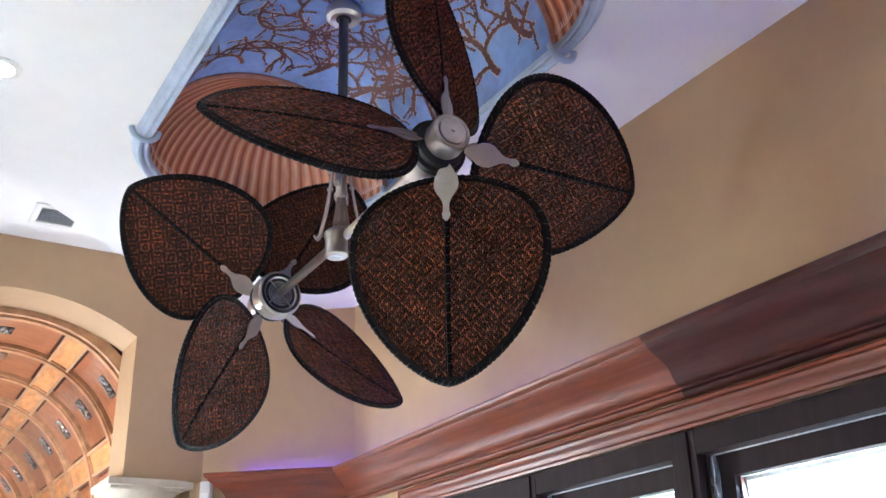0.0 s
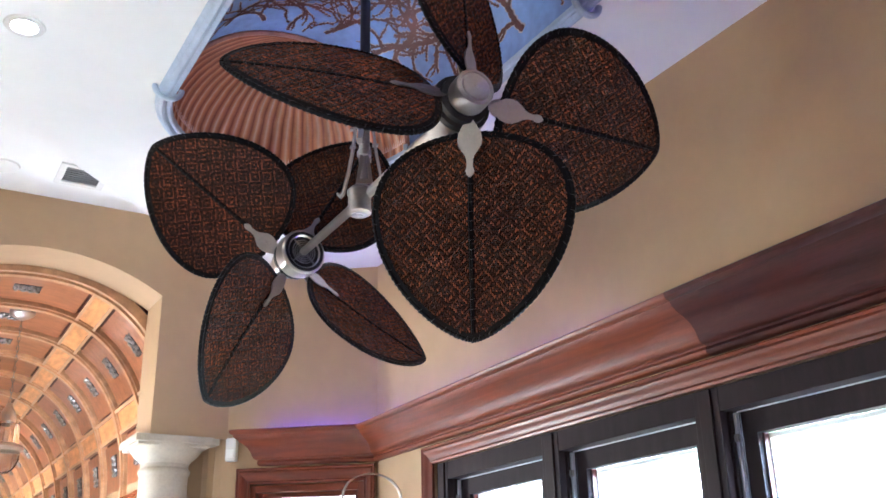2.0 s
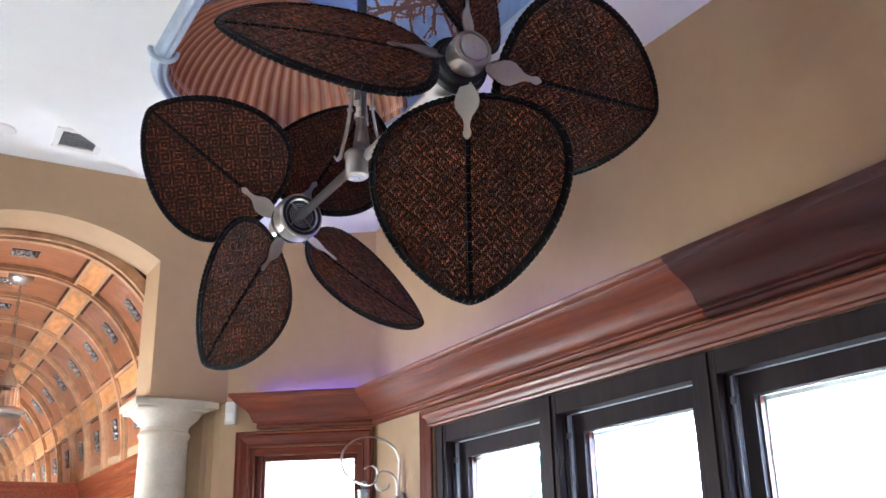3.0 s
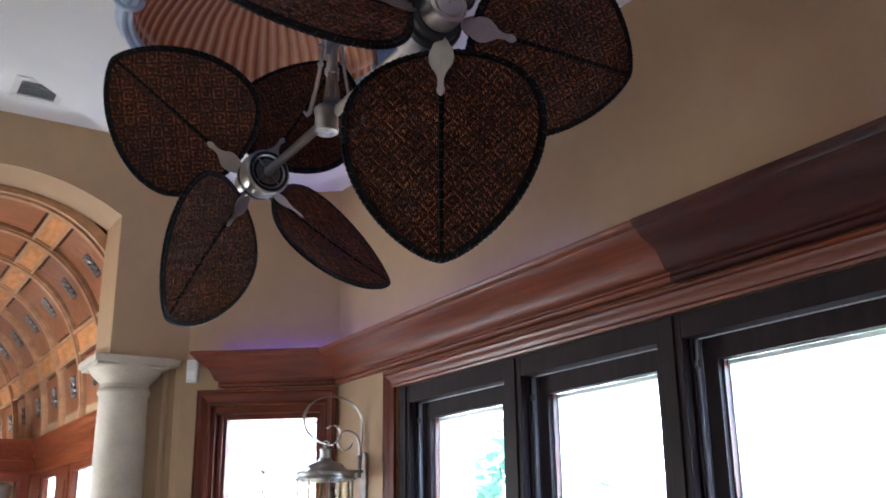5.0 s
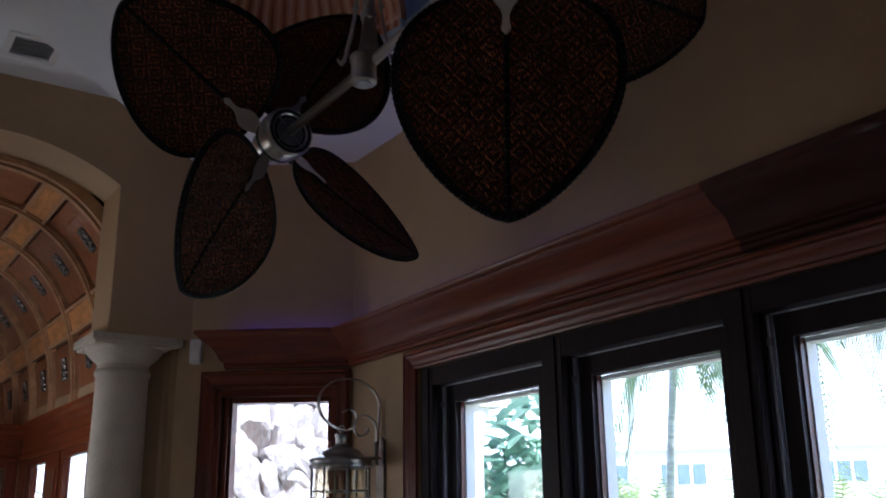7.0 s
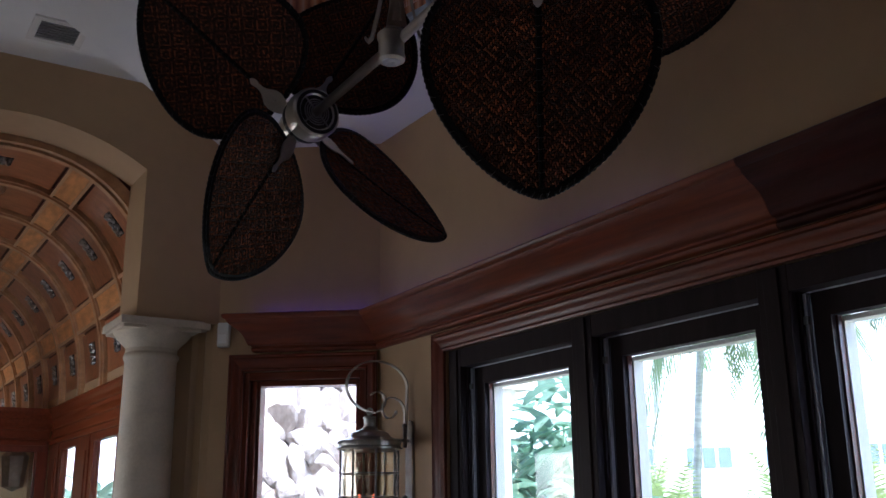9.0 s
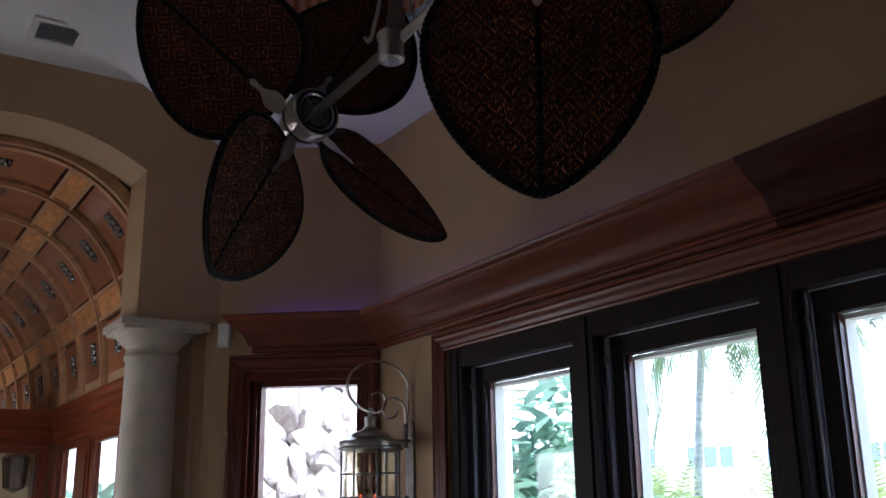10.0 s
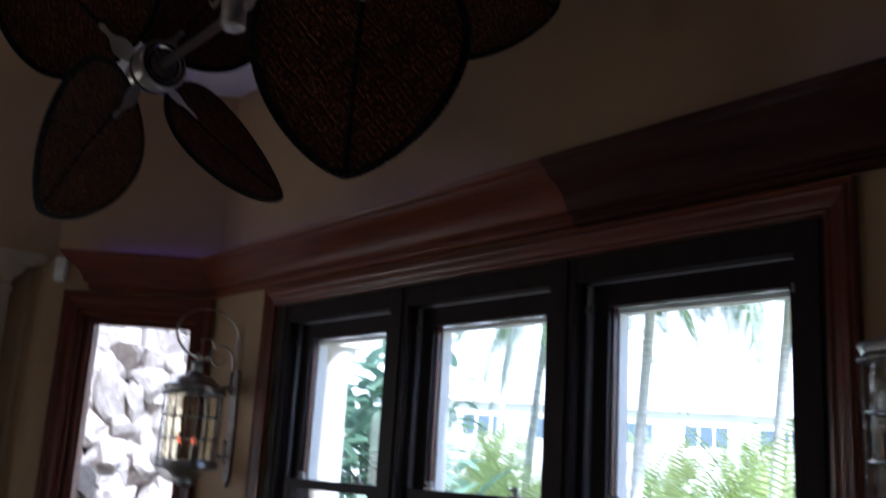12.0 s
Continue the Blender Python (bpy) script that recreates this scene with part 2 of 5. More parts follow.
def tube(bm, pts, r, seg=8, closed=False, caps=True):
    """A round bar along points; r a number or one per point."""
    pts = [Vector(p) for p in pts]
    n = len(pts)
    rings, up = [], None
    for i, p in enumerate(pts):
        a = pts[(i - 1) % n] if closed or i else pts[i]
        b = pts[(i + 1) % n] if closed or i < n - 1 else pts[i]
        d = (b - a).normalized()
        if up is None:
            up = d.orthogonal().normalized()
        up = (up - d * up.dot(d)).normalized()
        w = d.cross(up)
        rr = r[i] if isinstance(r, (list, tuple)) else r
        rings.append([bm.verts.new(p + rr * (math.cos(2 * math.pi * k / seg) * up + math.sin(2 * math.pi * k / seg) * w)) for k in range(seg)])
    for i in range(n if closed else n - 1):
        a, b = rings[i], rings[(i + 1) % n]
        for k in range(seg):
            bm.faces.new((a[k], a[(k + 1) % seg], b[(k + 1) % seg], b[k]))
    if caps and not closed:
        bm.faces.new(rings[0])
        bm.faces.new(rings[-1])
    return bm


def prism(bm, poly, z0, z1, m=None):
    """A flat outline of (x, y), from z0 to z1."""
    lo = [bm.verts.new((x, y, z0)) for x, y in poly]
    hi = [bm.verts.new((x, y, z1)) for x, y in poly]
    n = len(poly)
    bm.faces.new(lo[::-1])
    bm.faces.new(hi)
    for k in range(n):
        bm.faces.new((lo[k], lo[(k + 1) % n], hi[(k + 1) % n], hi[k]))
    if m is not None:
        bmesh.ops.transform(bm, matrix=m, verts=lo + hi)
    return bm


def moulding(bm, prof, rows):
    """A strip: prof of (out, up) set at each row's (origin, out direction, up direction); rows are the mitred ends."""
    rings = [[bm.verts.new(Vector(o) + a * Vector(u) + b * Vector(w)) for a, b in prof] for o, u, w in rows]
    n = len(prof)
    for p, q in zip(rings, rings[1:]):
        for k in range(n):
            bm.faces.new((p[k], p[(k + 1) % n], q[(k + 1) % n], q[k]))
    bm.faces.new(rings[0])
    bm.faces.new(rings[-1][::-1])
    return bm


def structure(ob, label, category):
    return tagged(ob, label, category, kind="structure")


Z_LOW, Z_UP = 3.55, 3.845          # lowered ceiling, upper ceiling
WX, TH = 2.46, 0.22                # window wall's inner face, wall thickness
KX, KY = 2.46, 4.72                # where the angled wall begins
DX, DY = -0.7915, 0.6112           # along the angled wall
NX, NY = -0.6112, -0.7915          # its inner normal
AY = 5.25                          # arch wall's inner face
COVE = (1.37, 2.64)                # middle of the painted recess
CR, CH, CL = 0.515, 0.40, 0.61     # its half width, rise, half straight length


def nook(s, z, out=0.0):
    """A point of the angled wall: s along it, out from its face into the room."""
    return (KX + DX * s + NX * out, KY + DY * s + NY * out, z)


NOOK = Matrix(((DX, NX, 0, KX), (DY, NY, 0, KY), (0, 0, 1, 0), (0, 0, 0, 1)))  # x along, y into the room

# ---- floor and walls ----
bm = bmesh.new()
box(bm, (-3.1, -3.5, -0.1), (2.68, 5.4, 0))
box(bm, (-0.9, 5.4, -0.1), (2.2, 15.3, 0))
structure(part("floor", bm, M_FLOOR), "pale polished stone floor of the room", "floor")


def wall_with_hole(name, label, length, top, holes, m, thick=TH):
    """A wall along local x, its face at y = 0 and its back at y = -thick, with rectangular openings."""
    bm = bmesh.new()
    x = 0.0
    for h0, h1, z0, z1 in holes:
        box(bm, (x, -thick, 0), (h0, 0, top))
        box(bm, (h0, -thick, 0), (h1, 0, z0))
        box(bm, (h0, -thick, z1), (h1, 0, top))
        x = h1
    box(bm, (x, -thick, 0), (length, 0, top))
    bmesh.ops.transform(bm, matrix=m, verts=bm.verts)
    return structure(part(name, bm, M_TAN), label, "wall")


# the window wall runs along y; local x is y
W0, W1 = 1.30, 4.08                # opening of the triple window
EAST = Matrix(((0, -1, 0, WX), (1, 0, 0, -3.5), (0, 0, 1, 0), (0, 0, 0, 1)))
wall_with_hole("wall_east", "tan painted wall with a wide triple window", KY + 3.5 + 0.05, 4.1, [(W0 + 3.5, W1 + 3.5, 0.80, 2.31)], EAST)
wall_with_hole("wall_angled", "tan painted angled wall beside the window", 0.894, 4.1, [(0.06, 0.725, 0.80, 2.31)], NOOK, 0.2)
bm = bmesh.new()
prism(bm, [nook(0.894, 0)[:2], nook(0.938, 0, -0.022)[:2], nook(0.950, 0, -0.045)[:2], nook(0.990, 0, -0.048)[:2], nook(1.045, 0, -0.105)[:2], (1.622, 5.50), (1.622, 5.64), (1.90, 5.64), nook(0.894, 0, -0.2)[:2]], 0, 2.563)
structure(part("wall_jamb", bm, M_TAN), "tan painted stepped wall end beside the column", "wall")
wall_with_hole("wall_south", "tan painted wall behind the room", 5.78, 4.1, [(0.45, 1.05, 1.15, 2.15)],
               Matrix(((1, 0, 0, -3.1), (0, 1, 0, -3.5), (0, 0, 1, 0), (0, 0, 0, 1))))
wall_with_hole("wall_west", "tan painted side wall of the room", 8.9, 4.1, [(0.5, 1.6, 0.9, 2.0)],
               Matrix(((0, 1, 0, -3.1), (-1, 0, 0, 5.4), (0, 0, 1, 0), (0, 0, 0, 1))))

# arch wall: a segmental arch over the opening, resting on a column
AX, AHW, ASPR, ARISE = 0.70, 0.64, 3.36, 0.185
AR = (AHW ** 2 + ARISE ** 2) / (2 * ARISE)
PIER_Z = 2.565


def arch_z(x):
    return ASPR + ARISE - AR + math.sqrt(AR * AR - (x - AX) ** 2)


bm = bmesh.new()
outline = [(-3.1, 0.0), (AX - AHW, 0.0)]
outline += [(AX + AHW * k / 16, arch_z(AX + AHW * k / 16)) for k in range(-16, 17)]
outline += [(AX + AHW, PIER_Z), (1.82, PIER_Z), (1.82, 4.1), (-3.1, 4.1)]
prism(bm, outline, 0, 0.35, Matrix(((1, 0, 0, 0), (0, 0, 1, AY), (0, 1, 0, 0), (0, 0, 0, 1))))
bmesh.ops.triangulate(bm, faces=[f for f in bm.faces if len(f.verts) > 4])
structure(part("wall_north", bm, M_TAN), "tan painted wall with a shallow arched opening", "wall")

# ceilings: a lowered one with the recess, and a higher one past its slanted edge
FOLD = 3.485                        # the lowered ceiling ends on the line y = x + FOLD


def stadium(r, n=20):
    """Outline round the recess at the distance r from its long axis, anticlockwise."""
    cx, cy = COVE
    pts = [(cx + r * math.cos(a), cy + CL + r * math.sin(a)) for a in [math.pi * k / n for k in range(n + 1)]]
    pts += [(cx + r * math.cos(a), cy - CL + r * math.sin(a)) for a in [math.pi + math.pi * k / n for k in range(n + 1)]]
    return pts


bm = bmesh.new()
MARG = 0.62                         # a square-ended field round the recess
ring = stadium(CR)
field = []
for x, y in ring:
    ey = COVE[1] + (CL if y > COVE[1] else -CL)
    dx, dy = x - COVE[0], y - ey
    k = MARG / max(abs(dx), abs(dy))
    field.append((COVE[0] + dx * k, ey + dy * k))
lo_r = [bm.verts.new((x, y, Z_LOW)) for x, y in ring]
lo_f = [bm.verts.new((x, y, Z_LOW)) for x, y in field]
for k in range(len(ring)):
    j = (k + 1) % len(ring)
    bm.faces.new((lo_r[k], lo_r[j], lo_f[j], lo_f[k]))
rx0, rx1, ry0, ry1 = COVE[0] - MARG, COVE[0] + MARG, COVE[1] - CL - MARG, COVE[1] + CL + MARG
for poly in ([(-3.1, -3.5), (2.6, -3.5), (2.6, ry0), (ry0 - FOLD, ry0), (-3.1, FOLD - 3.1)], [(rx1, ry0), (2.6, ry0), (2.6, ry1), (rx1, ry1)],
             [(ry0 - FOLD, ry0), (rx0, ry0), (rx0, ry1), (ry1 - FOLD, ry1)], [(ry1 - FOLD, ry1), (2.6, ry1), (2.6, 5.6), (5.6 - FOLD, 5.6)]):
    bm.faces.new([bm.verts.new((x, y, Z_LOW)) for x, y in poly])
outer = [bm.verts.new((x, y, Z_LOW)) for x, y in ((2.6, 5.6), (5.6 - FOLD, 5.6), (-3.1, -3.1 + FOLD))]
drop = [bm.verts.new((x, y, Z_UP)) for x, y in ((5.6 - FOLD, 5.6), (-3.1, -3.1 + FOLD))]
bm.faces.new((outer[1], outer[2], drop[1], drop[0]))
structure(part("ceiling_lowered", bm, M_CEIL), "white painted lowered ceiling round a painted recess", "ceiling")
bm = bmesh.new()
prism(bm, [(-3.1, FOLD - 3.1 - 0.01), (5.6 - FOLD, 5.6 - 0.01), (-3.1, 5.6)], Z_UP, Z_UP + 0.1)
structure(part("ceiling_upper", bm, M_CEIL), "white painted higher ceiling strip by the arch", "ceiling")
bm = bmesh.new()
box(bm, (-3.4, -3.8, 4.1), (2.9, 5.8, 4.2))
box(bm, (-0.6, 5.8, 4.1), (2.0, 15.5, 4.2))
structure(part("roof", bm, M_CEIL), "plain roof slab over the rooms", "roof")

# ---- painted recess: blue barrel between two shell ends ----
recess = thing("painted_ceiling_recess", "ceiling recess painted with blue sea, coral and orange shells", "ceiling recess", at=(COVE[0], COVE[1], Z_LOW))
recess["kind"] = "structure"


def barrel(a, y, lift=0.0):
    """A point of the barrel: a from 0 to pi across."""
    return Vector((-(CR - lift) * math.cos(a), y, (CH - lift) * math.sin(a)))


bm = bmesh.new()
NA, NY_ = 32, 12
grid = [[bm.verts.new(barrel(math.pi * i / NA, CL * (2 * j / NY_ - 1))) for i in range(NA + 1)] for j in range(NY_ + 1)]
for j in range(NY_):
    for i in range(NA):
        bm.faces.new((grid[j][i], grid[j][i + 1], grid[j + 1][i + 1], grid[j + 1][i]))
part("painted_barrel", bm, M_SKY, recess, "blue painted vault with brown coral branches", smooth=True)


def shell(sign):
    """A quarter dome whose flutes run from the low middle of the curved rim."""
    bm = bmesh.new()
    uvl = bm.loops.layers.uv.new("UVMap")
    na, nb, fl = 240, 14, 30
    rows = []
    for j in range(nb + 1):
        row = []
        for i in range(na + 1):
            a = math.pi * i / na                      # round the rim, from -x to +x
            b = (math.pi / 2) * (j / nb)              # from the rim up to the crown
            flute = 0.006 * math.sin(j / nb * math.pi) ** 0.5 * math.cos(2 * math.pi * fl * i / na) if 0 < j < nb else 0
            r = 1 - flute / CR
            row.append(bm.verts.new((-CR * r * math.cos(a) * math.cos(b), sign * (CL + CR * r * math.sin(a) * math.cos(b)), CH * r * math.sin(b))))
        rows.append(row)
    for j in range(nb):
        for i in range(na):
            q = (rows[j][i], rows[j][i + 1], rows[j + 1][i + 1], rows[j + 1][i])
            f = bm.faces.new(q)
            for lp, ii in zip(f.loops, (i, i + 1, i + 1, i)):
                lp[uvl].uv = (fl * ii / na, 0.5)
    return part("painted_shell", bm, M_SHELL, recess, "orange and cream painted scallop shell", smooth=True)


for sign in (1, -1):
    shell(sign)
    bm = bmesh.new()
    tube(bm, [barrel(math.pi * k / 40, sign * (CL + 0.004), 0.004) for k in range(41)], 0.013, 6)
    part("shell_rim", bm, M_SHELL_RIM, recess, smooth=True)
    bm = bmesh.new()
    for k in range(120):
        a0, a1 = math.pi * (k + 0.1) / 120, math.pi * (k + 0.9) / 120
        am = (a0 + a1) / 2
        rr = CR - 0.004
        lo = [(-rr * math.cos(a), sign * (CL + rr * math.sin(a)), 0.03) for a in (a0, a1)]
        hi = (-(rr - 0.006) * math.cos(am), sign * (CL + (rr - 0.006) * math.sin(am)), 0.062)
        bm.faces.new([bm.verts.new(v) for v in (*lo, hi)])
    part("zigzag_border", bm, M_ZIG, recess)

# coral branches laid on the barrel as flat raised strokes
rng = random.Random(7)


def stroke(bm, pts, w0, w1, lift=0.003):
    """pts of (across angle, y); a thin ribbon with thorns, 2 mm proud of the vault."""
    n = len(pts)
    left, right = [], []
    for k, (a, y) in enumerate(pts):
        p, q = pts[max(0, k - 1)], pts[min(n - 1, k + 1)]
        da, dy = (q[0] - p[0]) * CR, q[1] - p[1]
        ln = math.hypot(da, dy) or 1
        w = (w0 + (w1 - w0) * k / (n - 1)) * (1 + 0.35 * (k % 2))
        oa, oy = -dy / ln * w / CR, da / ln * w
        if not (0.06 < a < math.pi - 0.06 and abs(y) < CL - 0.03):
            break
        left.append(bm.verts.new(barrel(a + oa, y + oy, lift)))
        right.append(bm.verts.new(barrel(a - oa, y - oy, lift)))
    for k in range(len(left) - 1):
        bm.faces.new((left[k], left[k + 1], right[k + 1], right[k]))
    for k in range(1, len(left) - 1):
        for side, sg in ((left, 1), (right, -1)):
            if rng.random() < 0.7:
                a, y = pts[k]
                p, q = pts[k - 1], pts[k + 1]
                da, dy = (q[0] - p[0]) * CR, q[1] - p[1]
                ln = math.hypot(da, dy) or 1
                t = w1 * 1.6 + 0.004
                tip = bm.verts.new(barrel(a + (-dy / ln * t * sg * 1.6 + da / ln * 0.006) / CR, y + da / ln * t * sg * 1.6 + dy / ln * 0.006, lift))
                bm.faces.new((side[k], side[k + 1], tip))


def grow(bm, a, y, ang, length, w, depth, lift):
    pts, turn = [(a, y)], rng.uniform(-0.12, 0.12)
    n = max(6, int(length / 0.016))
    for k in range(n):
        turn += rng.uniform(-0.07, 0.07)
        turn = max(-0.13, min(0.13, turn))
        ang += turn
        a += math.cos(ang) * 0.016 / CR
        y += math.sin(ang) * 0.016
        pts.append((a, y))
        if depth and k > 2 and k % 5 == 3:
            grow(bm, a, y, ang + rng.choice((-1, 1)) * rng.uniform(0.6, 1.0), length * rng.uniform(0.32, 0.60), w * 0.66, depth - 1, lift)
    stroke(bm, pts, w, w * 0.30, lift)


CORALS = [(0.30, -0.10, 0.3, 0.50, 0.0065), (0.42, 0.22, 2.6, 0.46, 0.0065), (0.75, 0.50, -1.2, 0.52, 0.0075), (1.0, 0.05, 1.9, 0.44, 0.0070), (1.15, 0.52, -1.9, 0.50, 0.0070),
          (1.45, 0.20, -2.4, 0.50, 0.0065), (1.70, 0.53, -1.1, 0.55, 0.0070), (1.85, -0.15, 1.0, 0.48, 0.0075), (2.15, 0.50, -1.3, 0.60, 0.0085), (2.45, 0.05, 1.5, 0.55, 0.0105),
          (2.98, -0.30, 2.4, 0.62, 0.0125), (3.0, 0.20, -2.5, 0.55, 0.0110), (2.9, -0.52, 2.1, 0.52, 0.0125), (0.6, -0.45, 0.9, 0.45, 0.0065), (1.3, -0.50, 1.4, 0.50, 0.0070), (2.1, -0.53, 1.2, 0.50, 0.0090)]
for a0, y0, ang, length, wd in CORALS:
    for mt, state in ((M_CORAL_L, 1.45), (M_CORAL, 1.0)):
        rng.seed(int(a0 * 1000 + y0 * 77 + 500))
        bm = bmesh.new()
        grow(bm, a0, y0, ang, length, wd * state, 2, 0.002 if state > 1 else 0.004)
        part("coral_branch" if state == 1 else "coral_highlight", bm, mt, recess)

# pale blue moulding round the recess, tied with bands
bm = bmesh.new()
prof = [(-0.002, 0.0), (0.0, 0.018), (0.006, 0.024), (0.014, 0.018), (0.020, 0.016), (0.028, 0.030), (0.038, 0.034), (0.047, 0.028), (0.052, 0.014), (0.062, 0.010), (0.068, 0.0)]
loops = []
for off, down in prof:
    loops.append([bm.verts.new((x - COVE[0], y - COVE[1], -down - 0.001)) for x, y in stadium(CR + off, 28)])
n = len(loops[0])
for p, q in zip(loops, loops[1:]):
    for k in range(n):
        bm.faces.new((p[k], p[(k + 1) % n], q[(k + 1) % n], q[k]))
part("moulding", bm, M_TRIM, recess, "pale blue painted reeded moulding", smooth=True)
for sx in (1, -1):
    for sy in (1, -1):
        bm = bmesh.new()
        c = Vector((sx * (CR + 0.033), sy * CL, -0.002))
        tube(bm, [c + Vector((0.052 * math.cos(t), 0, -0.048 * math.sin(t))) for t in [math.pi * k / 14 for k in range(15)]], 0.012, 8)
        part("moulding_band", bm, M_TRIM, recess, smooth=True)


# ---- twin ceiling fan with woven palm blades ----
FX, FY, FZ = 1.385, 2.66, 2.96
fan = thing("twin_ceiling_fan", "twin-headed ceiling fan with eight dark woven blades and nickel body", "ceiling fan", at=(FX, FY, FZ))
ROD_TOP = Z_LOW + CH - 0.015 - FZ

bm = bmesh.new()
lathe(bm, [(0.030, ROD_TOP - 0.05), (0.052, ROD_TOP - 0.055), (0.066, ROD_TOP - 0.045), (0.068, ROD_TOP - 0.02), (0.060, ROD_TOP), (0.0, ROD_TOP)], 32)
part("canopy", bm, M_STEEL, fan, "nickel ring canopy at the vault", smooth=True)
bm = bmesh.new()
lathe(bm, [(0.0, ROD_TOP - 0.052), (0.030, ROD_TOP - 0.052), (0.030, ROD_TOP - 0.02)], 24)
part("canopy_socket", bm, M_BLACK, fan)
bm = bmesh.new()
tube(bm, [(0, 0, 0.30), (0, 0, ROD_TOP - 0.03)], 0.0185, 20)
part("downrod", bm, M_ROD, fan, "gunmetal downrod", smooth=True)

# centre body: a short drum, a forked yoke with scrolled straps above
bm = bmesh.new()
lathe(bm, [(0.0, -0.075), (0.034, -0.075), (0.041, -0.070), (0.042, -0.058), (0.039, -0.052), (0.039, -0.006), (0.043, 0.0), (0.043, 0.012), (0.030, 0.026), (0.0, 0.026)], 32)
body = part("body", bm, M_STEEL, fan, "brushed nickel centre drum", smooth=True)
body.location = (-0.022, -0.013, 0.003)
bm = bmesh.new()
lathe(bm, [(0.0, -0.082), (0.010, -0.082), (0.013, -0.078), (0.026, -0.078), (0.028, -0.074)], 24)
part("bottom_cap", bm, M_TRACK, body, "pale bottom cap", smooth=True)
bm = bmesh.new()
lathe(bm, [(0.026, 0.04), (0.019, 0.06), (0.019, 0.26), (0.030, 0.275), (0.034, 0.30), (0.034, 0.34), (0.026, 0.36), (0.018, 0.365)], 24)
part("stem", bm, M_STEEL, fan, smooth=True)
bm = bmesh.new()
lathe(bm, [(0.019, 0.155), (0.025, 0.160), (0.025, 0.178), (0.019, 0.183)], 24)
part("stem_collar", bm, M_STEEL, fan, smooth=True)
LONG = [(0.030, 0.325), (0.034, 0.25), (0.042, 0.18), (0.053, 0.11), (0.064, 0.06), (0.072, 0.022), (0.083, 0.010), (0.092, 0.022)]
SHORT = [(0.030, 0.330), (0.036, 0.28), (0.050, 0.225), (0.066, 0.180), (0.078, 0.176), (0.084, 0.190)]
for k in range(4):
    bm = bmesh.new()
    pts = [(x, 0, z) for x, z in (LONG if k % 2 else SHORT)]
    rows = []
    for i, p in enumerate(pts):
        a, b = Vector(pts[max(0, i - 1)]), Vector(pts[min(len(pts) - 1, i + 1)])
        d = (b - a).normalized()
        rows.append((p, Vector((d.z, 0, -d.x)), Vector((0, 1, 0))))
    moulding(bm, [(-0.004, -0.010), (0.004, -0.010), (0.004, 0.010), (-0.004, 0.010)], rows)
    for z in (0.20, 0.27) if k % 2 else (0.25,):
        tube(bm, [(0.030, 0, z), (0.050, 0, z)], 0.007, 8)
    bmesh.ops.rotate(bm, cent=(0, 0, 0), matrix=Matrix.Rotation(radians(53 + 90 * k), 3, "Z"), verts=bm.verts)
    part("yoke_strap", bm, M_STEEL, fan, smooth=True)
for k in range(2):
    bm = bmesh.new()
    m = Matrix.Rotation(radians(-112 + 180 * k), 4, "Z") @ Matrix(((0, 0, 1, 0.030), (1, 0, 0, 0), (0, 1, 0, 0), (0, 0, 0, 1)))
    for sg in (1, -1):
        prism(bm, [(sg * 0.030, 0.040), (sg * 0.017, 0.040), (sg * 0.006, 0.125), (sg * 0.006, 0.150), (sg * 0.015, 0.150)], 0, 0.006, m)
    prism(bm, [(-0.028, 0.040), (0.028, 0.040), (0.026, 0.058), (-0.026, 0.058)], 0.0005, 0.0055, m)
    part("fork_plate", bm, M_STEEL, fan, "slotted nickel fork plate")

BL, BW, BM_, BR0 = 0.609, 0.570, 0.37, 0.105   # blade length, width, place of the widest point, gap from the axis


def half_width(s):
    if s <= 0 or s >= 1:
        return 0.0
    if s < BM_:
        return BW / 2 * (1 - ((BM_ - s) / BM_) ** 2.5) ** 0.5
    return BW / 2 * (1 - ((s - BM_) / (1 - BM_)) ** 1.8) ** 0.69


def sag(u, v):
    """The blade's slight dish."""
    return -0.018 * (v / (BW / 2)) ** 2 + 0.012 * math.sin(math.pi * u / BL)


def rim_points(n=56):
    ss = [0.5 - 0.5 * math.cos(math.pi * k / n) for k in range(n + 1)]
    up = [(s * BL, half_width(s)) for s in ss]
    return up + [(u, -v) for u, v in up[-2:0:-1]]


def blade_sheet():
    bm = bmesh.new()
    nu, nv = 30, 16
    for face, dz in ((1, 0.0022), (-1, -0.0022)):
        rows = []
        for i in range(nu + 1):
            s = 0.5 - 0.5 * math.cos(math.pi * i / nu)
            h = half_width(s)
            rows.append([bm.verts.new((s * BL, h * (2 * j / nv - 1), sag(s * BL, h * (2 * j / nv - 1)) + dz)) for j in range(nv + 1)] if h else [bm.verts.new((s * BL, 0, sag(s * BL, 0) + dz))])
        for a, b in zip(rows, rows[1:]):
            for j in range(nv):
                if len(a) == 1:
                    bm.faces.new((a[0], b[j], b[j + 1]))
                elif len(b) == 1:
                    bm.faces.new((a[j], b[0], a[j + 1]))
                else:
                    bm.faces.new((a[j], b[j], b[j + 1], a[j + 1]))
    return bm


def quilt(u, v, p=0.0057):
    """Low pyramids of the diamond weave."""
    tri = lambda x: abs(((x / p) % 12) - 6)
    return 0.0065 * abs(tri(u) + tri(v) - 6) / 6


